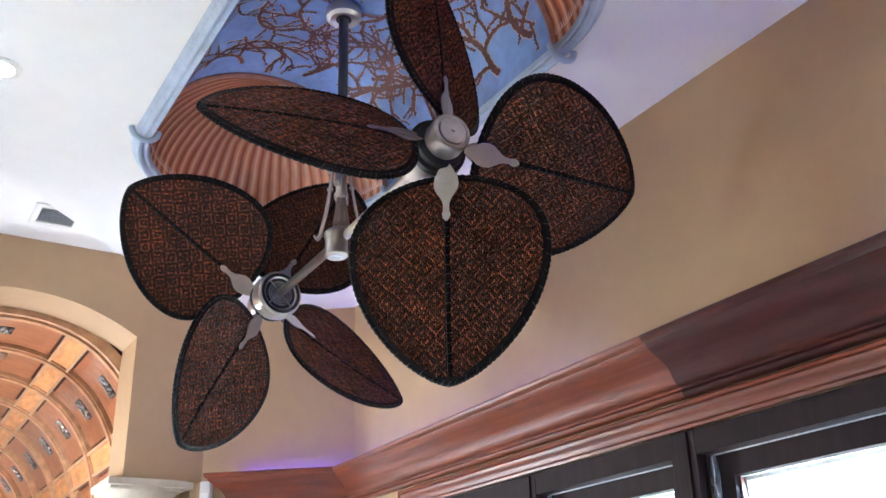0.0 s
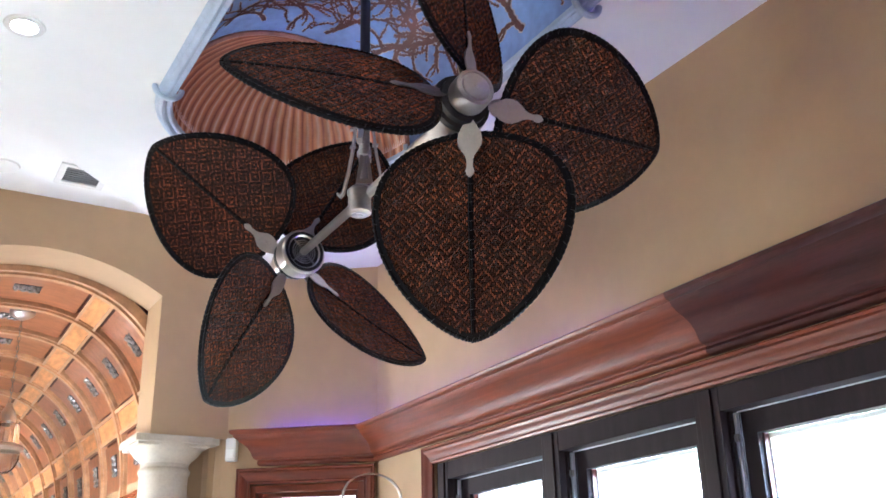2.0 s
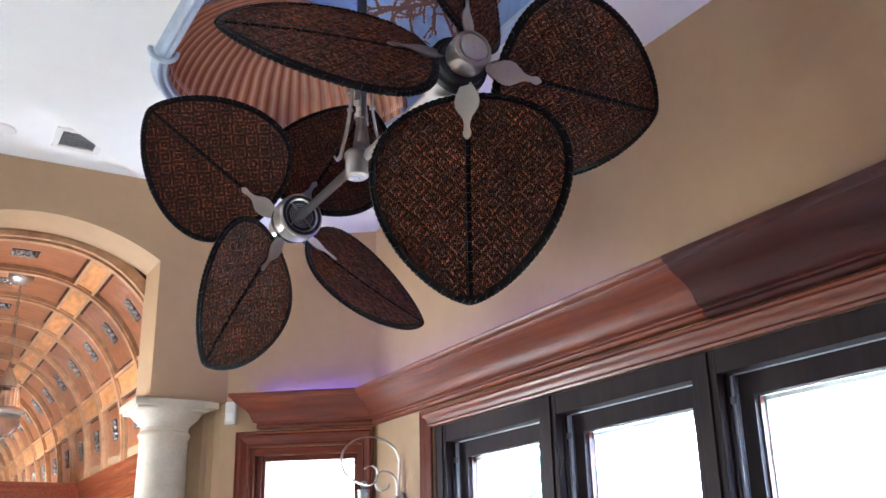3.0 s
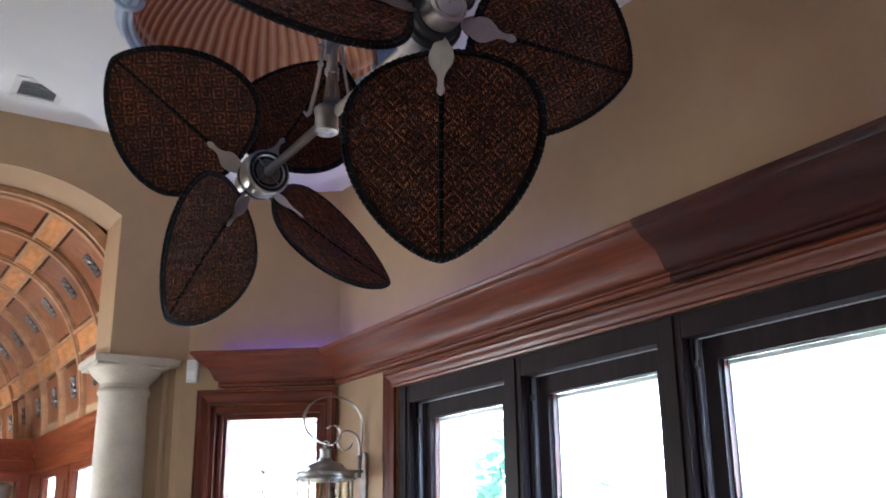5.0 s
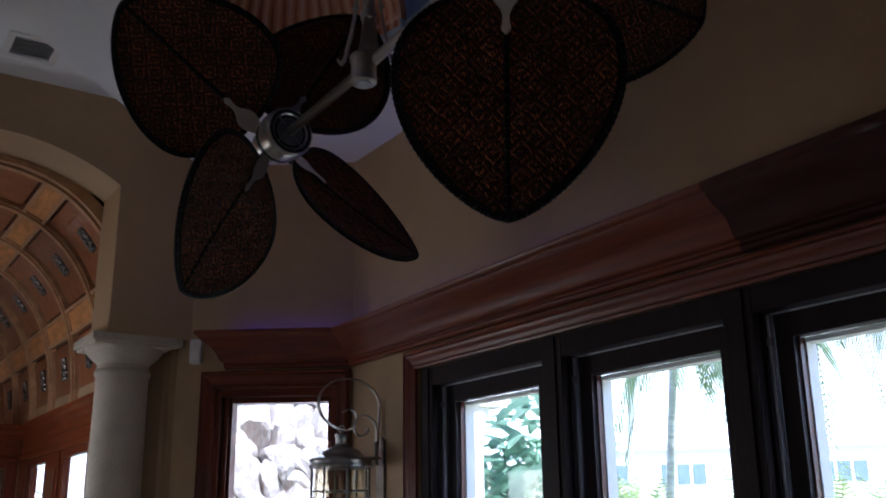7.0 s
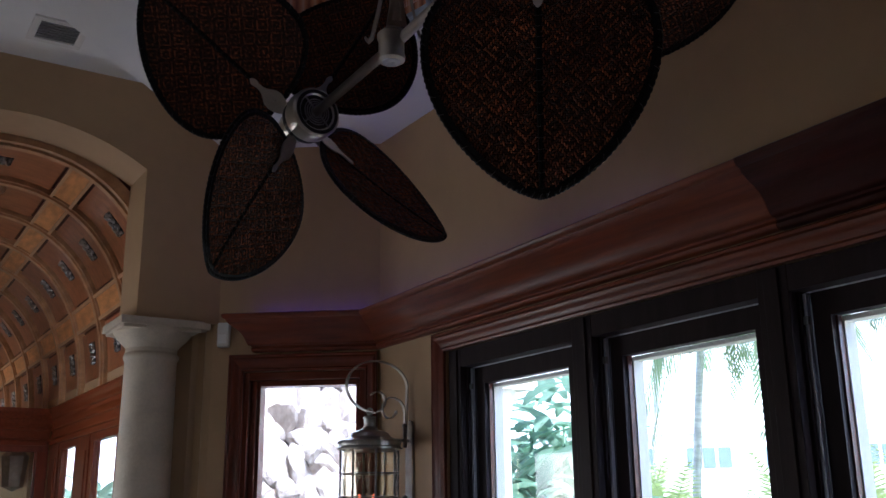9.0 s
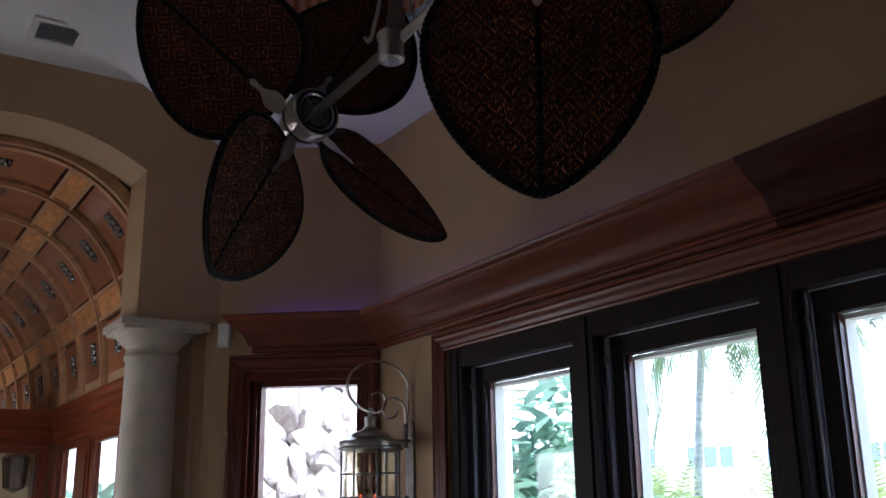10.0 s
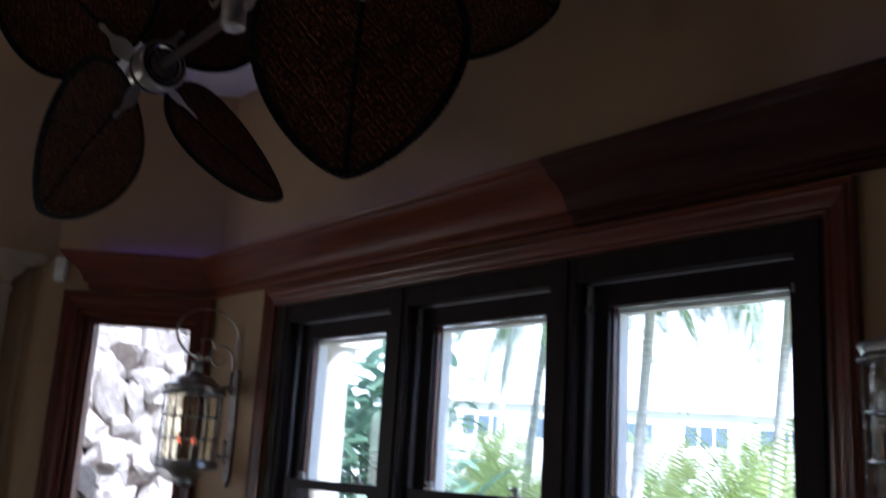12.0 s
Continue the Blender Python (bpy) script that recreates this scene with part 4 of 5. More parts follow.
box(bm, (-0.200, -0.185, 2.508), (0.200, 0.185, 2.527), bevel=0.006)
part("abacus", bm, M_STONE, col)
bm = bmesh.new()
prism(bm, [(0.216, -0.168), (0.258, -0.162), (0.240, 0.0), (0.216, 0.10)], 2.530, 2.564)
part("side_cap", bm, M_STONE, col, "stone cap run on to the wall end")

# ---- small wall and ceiling fittings ----
sens = thing("alarm_detector", "white plastic corner alarm detector on the wall", "detector", at=nook(0.83, 2.49))
bm = bmesh.new()
box(bm, (0.796, 0.0, 2.435), (0.860, 0.048, 2.565), NOOK, 0.012)
bmesh.ops.translate(bm, vec=-Vector(nook(0.83, 2.49)), verts=bm.verts)
part("case", bm, M_WHITE, sens, smooth=True)
bm = bmesh.new()
box(bm, (0.806, 0.046, 2.452), (0.850, 0.051, 2.500), NOOK, 0.003)
bmesh.ops.translate(bm, vec=-Vector(nook(0.83, 2.49)), verts=bm.verts)
part("lens", bm, M_CEIL, sens)

vent = thing("ceiling_vent", "square white ceiling air vent with grey slats", "air vent", at=(0.775, 4.88, Z_UP))
bm = bmesh.new()
for a, b in (((-0.125, -0.13), (0.125, -0.095)), ((-0.125, 0.095), (0.125, 0.13)), ((-0.125, -0.095), (-0.09, 0.095)), ((0.09, -0.095), (0.125, 0.095))):
    box(bm, (*a, -0.012), (*b, 0.0), bevel=0.003)
part("frame", bm, M_WHITE, vent)
bm = bmesh.new()
box(bm, (-0.09, -0.095, -0.001), (0.09, 0.095, 0.001))
part("backing", bm, M_VENT, vent)
for k in range(7):
    bm = bmesh.new()
    box(bm, (-0.09, -0.010, -0.001), (0.09, 0.010, 0.001), Matrix.Translation((0, -0.08 + k * 0.0266, -0.006)) @ Matrix.Rotation(radians(35), 4, "X"))
    part("slat", bm, M_VENT, vent)


def downlight(x, y, z, lit):
    d = thing("recessed_downlight", "lit white round recessed downlight" if lit else "white round ceiling speaker disc", "ceiling light" if lit else "ceiling speaker", at=(x, y, z))
    bm = bmesh.new()
    lathe(bm, [(0.040, -0.002), (0.046, -0.008), (0.066, -0.006), (0.070, 0.0)] if lit else [(0.0, -0.006), (0.070, -0.006), (0.078, -0.009), (0.085, 0.0)], 32)
    part("trim_ring", bm, M_WHITE, d, smooth=True)
    if lit:
        bm = bmesh.new()
        lathe(bm, [(0.0, -0.003), (0.042, -0.003)], 24)
        part("lens", bm, M_SPOT, d, "glowing lens")


downlight(0.275, 3.07, Z_LOW, True)
downlight(0.39, 4.93, Z_UP, False)


# ---- barrel-vaulted hall past the arch ----
VX, VZ, VA, VB = 0.70, 2.37, 0.88, 1.14  # axis, springing, half width and rise of the vault
H0, H1, H2 = 5.60, 8.62, 15.10         # the arch wall, a low partition, the far wall
HW = 1.62                              # its window wall
wall_with_hole("wall_hall_east", "red wood panelled hall wall with two windows", H2 - 5.64 + 0.2, 4.1, [(6.52 - 5.64, 7.20 - 5.64, 0.5, 2.10), (7.68 - 5.64, 8.22 - 5.64, 0.5, 2.10)],
               Matrix(((0, -1, 0, HW), (1, 0, 0, 5.64), (0, 0, 1, 0), (0, 0, 0, 1))), 0.04)
wall_with_hole("wall_hall_west", "tan painted hall wall", 9.8, 4.1, [(3.9, 5.1, 0.85, 2.05), (8.1, 9.3, 0.85, 2.05)], Matrix(((0, 1, 0, -0.22), (-1, 0, 0, 15.3), (0, 0, 1, 0), (0, 0, 0, 1))), 0.15)
wall_with_hole("wall_hall_partition", "low red wood partition across the hall", 1.9, 2.40, [(0.10, 1.30, 0.0, 2.10)], Matrix(((-1, 0, 0, 1.64), (0, -1, 0, H1), (0, 0, 1, 0), (0, 0, 0, 1))), 0.15)


wall_with_hole("wall_hall_end", "tan painted far end wall of the hall", 2.4, 4.1, [], Matrix(((-1, 0, 0, 2.0), (0, -1, 0, H2), (0, 0, 1, 0), (0, 0, 0, 1))), 0.15)


def vault(th, y, off=0.0):
    """A point of the vault, a full-shouldered half oval."""
    c, q = math.cos(th), max(0.0, math.sin(th))
    return Vector((VX + (VA + off) * math.copysign(abs(c) ** 0.85, c), y, VZ + (VB + off) * q ** 0.85))


BANDS = [radians(a) for a in (26, 66.4, 113.6, 154)]
T0, T1 = 0.0, math.pi
RIB0, RIBSTEP, NRIB = 5.70, 0.66, 15
ceil_bm = bmesh.new()


def vault_strip(bm, t0, t1, y0, y1, off0, off1, n):
    """A curved slab between two angles and two ys, its seen face at off0."""
    g = [[(bm.verts.new(vault(t0 + (t1 - t0) * k / n, y, off0)), bm.verts.new(vault(t0 + (t1 - t0) * k / n, y, off1))) for k in range(n + 1)] for y in (y0, y1)]
    for k in range(n):
        bm.faces.new((g[0][k][0], g[0][k + 1][0], g[1][k + 1][0], g[1][k][0]))
        for j in (0, 1):
            bm.faces.new((g[j][k][0], g[j][k + 1][0], g[j][k + 1][1], g[j][k][1]))
    for k in (0, n):
        bm.faces.new((g[0][k][0], g[1][k][0], g[1][k][1], g[0][k][1]))


# backing shell: dark colour puts shade into the gaps round ribs and panels
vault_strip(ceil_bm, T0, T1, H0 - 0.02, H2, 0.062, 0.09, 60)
shell_ob = structure(part("ceiling_vault", ceil_bm, M_WOOD_D, smooth=False), "honey-stained coffered wooden barrel vault, its gaps darkened for shade", "ceiling")
rib_bm = bmesh.new()
ribs = [RIB0 + k * RIBSTEP for k in range(NRIB)]
for y in ribs:
    vault_strip(rib_bm, T0, T1, y - 0.024, y + 0.024, 0.0, 0.065, 48)
    vault_strip(rib_bm, T0, T1, y - 0.036, y + 0.036, 0.016, 0.065, 48)
vault_strip(rib_bm, T0, T1, H0 - 0.01, H0 + 0.02, -0.002, 0.065, 48)
band_bm = bmesh.new()
for t in BANDS:
    for ya, yb in zip(ribs, ribs[1:]):
        vault_strip(band_bm, t - 0.060, t + 0.060, ya + 0.062, yb - 0.04, 0.026, 0.065, 3)
        for sg in (-1, 1):
            vault_strip(rib_bm, t + sg * 0.072 - 0.011, t + sg * 0.072 + 0.011, ya + 0.036, yb - 0.036, 0.008, 0.065, 1)
part("vault_ribs", rib_bm, M_HONEY_RIB, shell_ob, "moulded arched ribs")["kind"] = "stuff"
part("vault_bands", band_bm, mat("pale_honey_band", (0.64, 0.30, 0.10), 0.30, var=0.4, scale=6, stretch=(4, 1, 4), coat=0.3), shell_ob, "paler long bands between the coffers")["kind"] = "stuff"

# coffers: a raised inner panel with a carved ornament in the middle of each
cells = list(zip([T0 + 0.06] + [b + 0.085 for b in BANDS], [b - 0.085 for b in BANDS] + [T1 - 0.06]))
orn_bm = bmesh.new()
OS = 1.25
orng = random.Random(3)
for k in range(30):
    x, y = orng.uniform(-0.055, 0.055), orng.uniform(-0.038, 0.038)
    r = orng.uniform(0.008, 0.015)
    lathe(orn_bm, [(0.0, r * 1.1), (r * 0.6, r * 0.8), (r, 0.0)], 7, Matrix.Translation((x, y, 0.003)))
for sx in (1, -1):
    tube(orn_bm, [(sx * (0.01 + 0.045 * t), 0.03 * math.sin(t * 9), 0.014) for t in [k / 12 for k in range(13)]], 0.006, 6)
for f in orn_bm.faces:
    f.smooth = True
    f.material_index = 1
box(orn_bm, (-0.064, -0.045, -0.002), (0.064, 0.045, 0.004), bevel=0.002)
first = None
for ya, yb in zip(ribs, ribs[1:]):
    for t0, t1 in cells:
        bm = bmesh.new()
        vault_strip(bm, t0 + 0.018, t1 - 0.018, ya + 0.095, yb - 0.050, 0.040, 0.064, 10)
        part("coffer_panel", bm, M_HONEY, shell_ob)
        tm, ym = (t0 + t1) / 2, (ya + yb) / 2
        c = vault(tm, ym, 0.040)
        tt = min(max(tm, 0), math.pi)
        u = Vector((-VA * math.sin(tt), 0, VB * math.cos(tt))).normalized()
        nrm = Vector((-u.z, 0, u.x))
        v = nrm.cross(u)
        m = Matrix(((u.x, v.x, nrm.x, c.x), (u.y, v.y, nrm.y, c.y), (u.z, v.z, nrm.z, c.z), (0, 0, 0, 1)))
        if first is None:
            bmesh.ops.scale(orn_bm, vec=(OS, OS, 1.2), verts=orn_bm.verts)
            first = part("carved_ornament", orn_bm, M_BLACK, shell_ob, "dark carved metal ornament", mats=[M_BLACK, M_STEEL_D])
            first.matrix_basis = m
        else:
            share("carved_ornament", first, shell_ob, m)

# cornices, panelling and windows of the hall
CORN = [(0.0, 0.0), (0.012, 0.0), (0.018, 0.03), (0.03, 0.04), (0.034, 0.07), (0.05, 0.085), (0.06, 0.10), (0.06, 0.118), (0.0, 0.118)]
corn = thing("hall_cornice", "red mahogany cornice under the vault", "cornice")
corn["kind"] = "structure"
M_ORANGE = mat("warm_red_wood", (0.20, 0.046, 0.012), 0.26, var=0.5, scale=6, stretch=(5, 0.4, 5), coat=0.3)
M_ORANGE_V = mat("warm_red_wood_upright", (0.14, 0.032, 0.010), 0.28, var=0.45, scale=4, stretch=(5, 5, 0.5), coat=0.12)
bm = bmesh.new()
moulding(bm, CORN, [((HW - 0.002, 5.66, 2.29), Vector((-1, 0, 0)), UP), ((HW - 0.002, H1, 2.29), Vector((-1, -1, 0)), UP)])
part("cornice_length", bm, M_ORANGE, corn, smooth=True)
bm = bmesh.new()
moulding(bm, CORN, [((HW - 0.002, H1, 2.29), Vector((-1, -1, 0)), UP), ((-0.22, H1, 2.29), Vector((0, -1, 0)), UP)])
part("cornice_length", bm, M_WOOD, corn, smooth=True)
bm = bmesh.new()
box(bm, (HW - 0.022, 5.64, 2.12), (HW - 0.002, H1 - 0.002, 2.29))
part("frieze", bm, M_ORANGE, corn)
for z0, z1, out in ((2.118, 2.150, 0.046), (2.166, 2.178, 0.034), (2.236, 2.262, 0.040)):
    bm = bmesh.new()
    box(bm, (HW - out, 5.64, z0), (HW - 0.021, H1 - 0.024, z1), bevel=0.004)
    part("frieze_bead", bm, M_ORANGE, corn)
    bm = bmesh.new()
    box(bm, (-0.2, H1 - out, z0), (HW - 0.05, H1 - 0.021, z1), bevel=0.004)
    part("frieze_bead", bm, M_WOOD, corn)
bm = bmesh.new()
box(bm, (-0.2, H1 - 0.022, 2.14), (HW - 0.03, H1 - 0.002, 2.29))
part("frieze", bm, M_WOOD, corn)


def hall_window(name, label, x0, x1, z0, z1, m, mt, fw=0.075):
    w = thing(name, label, "window")
    w["kind"] = "structure"
    for nm, a, b in (("stile", (x0 - 0.06, -0.04, z0), (x0 + fw * 0.4, 0.012, z1)), ("stile", (x1 - fw * 0.4, -0.04, z0), (x1 + 0.06, 0.012, z1)),
                     ("head_rail", (x0 - 0.06, -0.04, z1 - 0.03), (x1 + 0.06, 0.016, z1 + 0.05)), ("bottom_rail", (x0, -0.04, z0), (x1, 0.008, z0 + 0.14)),
                     ("bead", (x0 + fw * 0.4, -0.035, z0 + 0.14), (x0 + fw * 0.4 + 0.014, -0.02, z1 - 0.03)), ("bead", (x1 - fw * 0.4 - 0.014, -0.035, z0 + 0.14), (x1 - fw * 0.4, -0.02, z1 - 0.03))):
        bm = bmesh.new()
        box(bm, a, b, m, 0.004)
        part(nm, bm, mt, w)
    bm = bmesh.new()
    box(bm, (x0, -0.024, z0 + 0.1), (x1, -0.020, z1), m)
    part("pane", bm, M_PANE, w, "clear glass").visible_shadow = False


HE = Matrix(((0, -1, 0, HW), (1, 0, 0, 0), (0, 0, 1, 0), (0, 0, 0, 1)))
HN = Matrix(((1, 0, 0, 0), (0, -1, 0, H1), (0, 0, 1, 0), (0, 0, 0, 1)))
hall_window("window_5", "tall hall window in warm red wood", 6.53, 7.19, 0.5, 2.10, HE, M_ORANGE_V)
hall_window("window_6", "tall hall window in warm red wood", 7.69, 8.21, 0.5, 2.10, HE, M_ORANGE_V)
hall_window("door_1", "glazed hall door in dark red wood", 0.36, 1.53, 0.0, 2.10, HN, M_WOOD_V, 0.06)

# pendant lantern on a chain
pend = thing("pendant_lantern", "ribbed glass pendant lantern hung on a chain", "pendant lamp", at=(0.74, 6.50, 3.52))
bm = bmesh.new()
lathe(bm, [(0.0, -0.045), (0.02, -0.045), (0.05, -0.03), (0.075, -0.012), (0.08, 0.0), (0.08, 0.03)], 24)
part("ceiling_rose", bm, M_STEEL, pend, smooth=True)
links = 16
for k in range(links):
    bm = bmesh.new()
    z = -0.05 - 0.034 * k
    tube(bm, [((0.008 * math.cos(t), 0, z - 0.021 + 0.021 * math.sin(t)) if k % 2 else (0, 0.008 * math.cos(t), z - 0.021 + 0.021 * math.sin(t))) for t in [2 * math.pi * i / 10 for i in range(10)]], 0.0025, 5, closed=True)
    part("chain_link", bm, M_STEEL_D, pend)
bm = bmesh.new()
lathe(bm, [(0.0, -0.60), (0.018, -0.60), (0.022, -0.62), (0.045, -0.66), (0.055, -0.70), (0.05, -0.72)], 24)
part("cap", bm, M_STEEL, pend, smooth=True)
bm = bmesh.new()
prof = [(0.05, -0.72), (0.075, -0.735), (0.08, -0.76), (0.08, -0.84), (0.086, -0.86)]
lathe(bm, prof, 36)
for v in bm.verts:
    a = math.atan2(v.co.y, v.co.x)
    v.co.x *= 1 + 0.03 * math.cos(18 * a)
    v.co.y *= 1 + 0.03 * math.cos(18 * a)
part("upper_glass", bm, M_RIBGLASS, pend, "ribbed clear glass", smooth=True)
bm = bmesh.new()
lathe(bm, [(0.086, -0.855), (0.115, -0.865), (0.122, -0.88), (0.115, -0.895), (0.09, -0.90)], 36)
part("band", bm, M_STEEL, pend, smooth=True)
bm = bmesh.new()
lathe(bm, [(0.10, -0.90), (0.098, -0.95), (0.08, -1.00), (0.045, -1.035), (0.0, -1.045)], 36)
part("bowl", bm, M_RIBGLASS, pend, "ribbed glass bowl", smooth=True)

post = thing("hall_opening_trim", "dark red mahogany upright trim behind the column", "trim")
post["kind"] = "structure"
bm = bmesh.new()
box(bm, (1.578, 5.525, 0), (1.620, 5.65, 2.40), bevel=0.006)
part("upright", bm, M_WOOD_V, post)
bm = bmesh.new()
box(bm, (1.562, 5.512, 2.28), (1.620, 5.66, 2.31), bevel=0.006)
part("cap_block", bm, M_WOOD_V, post)
for y0, y1 in ((5.66, 6.46), (7.26, 7.62), (8.28, 8.60)):
    bm = bmesh.new()
    box(bm, (HW - 0.020, y0, 0.0), (HW - 0.002, y1, 2.118))
    box(bm, (HW - 0.030, y0 + 0.06, 0.25), (HW - 0.019, y1 - 0.06, 2.02), bevel=0.004)
    part("wall_panel", bm, M_ORANGE_V, corn)


# ---- wall lanterns with seeded glass and a wire cage ----
def wall_lantern(y):
    x = 2.235
    l = thing("wall_lantern", "pewter wall lantern with amber seeded glass and wire cage", "wall lamp", "wall lanterns", at=(x, y, 1.426))
    l.scale = (1.0, 1.0, 1.045)

    def put(name, bm, material, label="", smooth=True, par=None):
        return part(name, bm, material, par or l, label, smooth=smooth)

    bm = bmesh.new()
    lathe(bm, [(0.0, 0.575), (0.024, 0.575), (0.032, 0.568), (0.028, 0.560), (0.028, 0.528), (0.040, 0.514), (0.072, 0.506), (0.090, 0.496), (0.098, 0.482), (0.128, 0.470), (0.148, 0.464), (0.150, 0.458), (0.145, 0.450), (0.145, 0.440), (0.150, 0.434), (0.150, 0.426), (0.130, 0.42), (0.0, 0.42)], 36)
    cap = put("cap", bm, M_STEEL_D, "pewter stepped cap")
    bm = bmesh.new()
    for k in range(40):
        a = 2 * math.pi * k / 40
        lathe(bm, [(0.0, 0.005), (0.004, 0.003), (0.005, 0.0)], 6, Matrix.Translation((0.151 * math.cos(a), 0.151 * math.sin(a), 0.43)))
    o = put("beaded_rim", bm, M_STEEL_D, par=cap)
    o["kind"] = "stuff"
    bm = bmesh.new()
    lathe(bm, [(0.126, 0.42), (0.128, 0.30), (0.126, 0.125), (0.122, 0.125), (0.124, 0.30), (0.122, 0.42), (0.126, 0.42)], 40)
    g = put("glass_cylinder", bm, M_SEEDED, "wavy amber seeded glass")
    g.visible_shadow = False
    bm = bmesh.new()
    lathe(bm, [(0.0, 0.13), (0.128, 0.13), (0.142, 0.126), (0.146, 0.115), (0.146, 0.10), (0.138, 0.092), (0.10, 0.084), (0.07, 0.07), (0.062, 0.055), (0.05, 0.05), (0.046, 0.035), (0.05, 0.025), (0.03, 0.01), (0.0, 0.0)], 36)
    put("base", bm, M_STEEL_D, "pewter stepped base")
    for zz in (0.223, 0.322):
        bm = bmesh.new()
        tube(bm, [(0.135 * math.cos(t), 0.135 * math.sin(t), zz) for t in [2 * math.pi * k / 36 for k in range(36)]], 0.0032, 6, closed=True)
        put("cage_ring", bm, M_STEEL_D)
    for k in range(8):
        a = 2 * math.pi * (k + 0.65) / 8
        bm = bmesh.new()
        for ph in (0, math.pi):
            tube(bm, [(0.137 * math.cos(a) + 0.0032 * math.cos(t * 0.9 + ph), 0.137 * math.sin(a) + 0.0032 * math.sin(t * 0.9 + ph), 0.12 + 0.306 * t / 72) for t in range(73)], 0.0034, 5)
        put("cage_wire", bm, M_STEEL_D, "twisted pewter wire")
    for k in range(3):
        a = 2 * math.pi * k / 3 + 0.5
        bm = bmesh.new()
        lathe(bm, [(0.009, 0.13), (0.010, 0.20), (0.0, 0.20)], 10, Matrix.Translation((0.045 * math.cos(a), 0.045 * math.sin(a), 0)))
        c = put("candle_tube", bm, M_STEEL_D)
        bm = bmesh.new()
        lathe(bm, [(0.0, 0.235), (0.006, 0.228), (0.009, 0.215), (0.006, 0.20)], 10, Matrix.Translation((0.045 * math.cos(a), 0.045 * math.sin(a), 0)))
        put("bulb", bm, M_BULB, "small red glowing bulb", par=c)
    # hanger: flat strap from the plate, up and over in a scroll, and the big ring
    px = 0.190

    def strap(name, pts, wd, th):
        bm = bmesh.new()
        rows = []
        for i, p in enumerate(pts):
            a, b = Vector(pts[max(0, i - 1)]), Vector(pts[min(len(pts) - 1, i + 1)])
            d = (b - a).normalized()
            rows.append((p, Vector((d.z, 0, -d.x)), Vector((0, 1, 0))))
        moulding(bm, [(-th, -wd), (th, -wd), (th, wd), (-th, wd)], rows)
        return put(name, bm, M_STEEL, "flat pewter scroll strap")

    big = [(px + 0.006, 0, 0.50), (px + 0.008, 0, 0.58), (px + 0.012, 0, 0.66)]
    big += [(0.040 + 0.164 * math.cos(t), 0, 0.708 + 0.118 * math.sin(t)) for t in [radians(a) for a in range(-8, 266, 7)]]
    big += [(0.034, 0, 0.592), (0.058, 0, 0.604), (0.076, 0, 0.627), (0.080, 0, 0.653), (0.070, 0, 0.676), (0.048, 0, 0.687), (0.022, 0, 0.682), (0.006, 0, 0.670)]
    strap("scroll_arm", big, 0.011, 0.0028)
    small = [(px, 0, 0.470), (px, 0, 0.560), (px - 0.001, 0, 0.597), (px - 0.008, 0, 0.627), (px - 0.028, 0, 0.650), (px - 0.055, 0, 0.662), (px - 0.085, 0, 0.663), (px - 0.108, 0, 0.650), (px - 0.122, 0, 0.627), (px - 0.124, 0, 0.599), (px - 0.112, 0, 0.577), (px - 0.090, 0, 0.568), (px - 0.066, 0, 0.574), (px - 0.050, 0, 0.592), (px - 0.048, 0, 0.604)]
    strap("scroll_brace", small, 0.010, 0.0028)
    bm = bmesh.new()
    tube(bm, [(0, 0, 0.57), (0, 0, 0.592)], 0.010, 10)
    tube(bm, [(0.016 * math.cos(t), 0, 0.594 + 0.016 * math.sin(t)) for t in [2 * math.pi * k / 14 for k in range(14)]], 0.004, 6, closed=True)
    put("hanging_loop", bm, M_STEEL_D)
    bm = bmesh.new()
    poly = [(-0.034, 0.06), (0.0, 0.0), (0.034, 0.06), (0.034, 0.52), (0.026, 0.545), (0.0, 0.555), (-0.026, 0.545), (-0.034, 0.52)]
    prism(bm, poly, 0, 0.014, Matrix(((0, 0, -1, 0.2248), (1, 0, 0, 0), (0, 1, 0, 0.01), (0, 0, 0, 1))))
    bmesh.ops.bevel(bm, geom=bm.edges[:], offset=0.003, segments=1, affect="EDGES")
    put("back_plate", bm, M_STEEL_D, "long pewter back plate")
    for zz in (0.47, 0.15):
        bm = bmesh.new()
        tube(bm, [(px + 0.022, 0, zz), (0.14, 0, zz)], 0.008, 8)
        tube(bm, [(px, 0, zz - 0.03), (px, 0, zz + 0.06)], 0.010, 8)
        lathe(bm, [(0.0, 0.02), (0.012, 0.014), (0.014, 0.0), (0.0, 0.0)], 12, Matrix.Translation((px, 0, zz + 0.06)))
        put("strut", bm, M_STEEL_D)
    return l


wall_lantern(4.40)
wall_lantern(0.955)


# ---- outside: ground, rock wall, porch, planting, palms, far house ----
bm = bmesh.new()
bmesh.ops.create_grid(bm, x_segments=40, y_segments=40, size=400)
for v in bm.verts:
    v.co.z = -0.35 + 0.05 * noise.noise(Vector((v.co.x * 0.11, v.co.y * 0.11, 0)))
structure(part("ground", bm, M_GRASS), "garden lawn around the house", "ground")

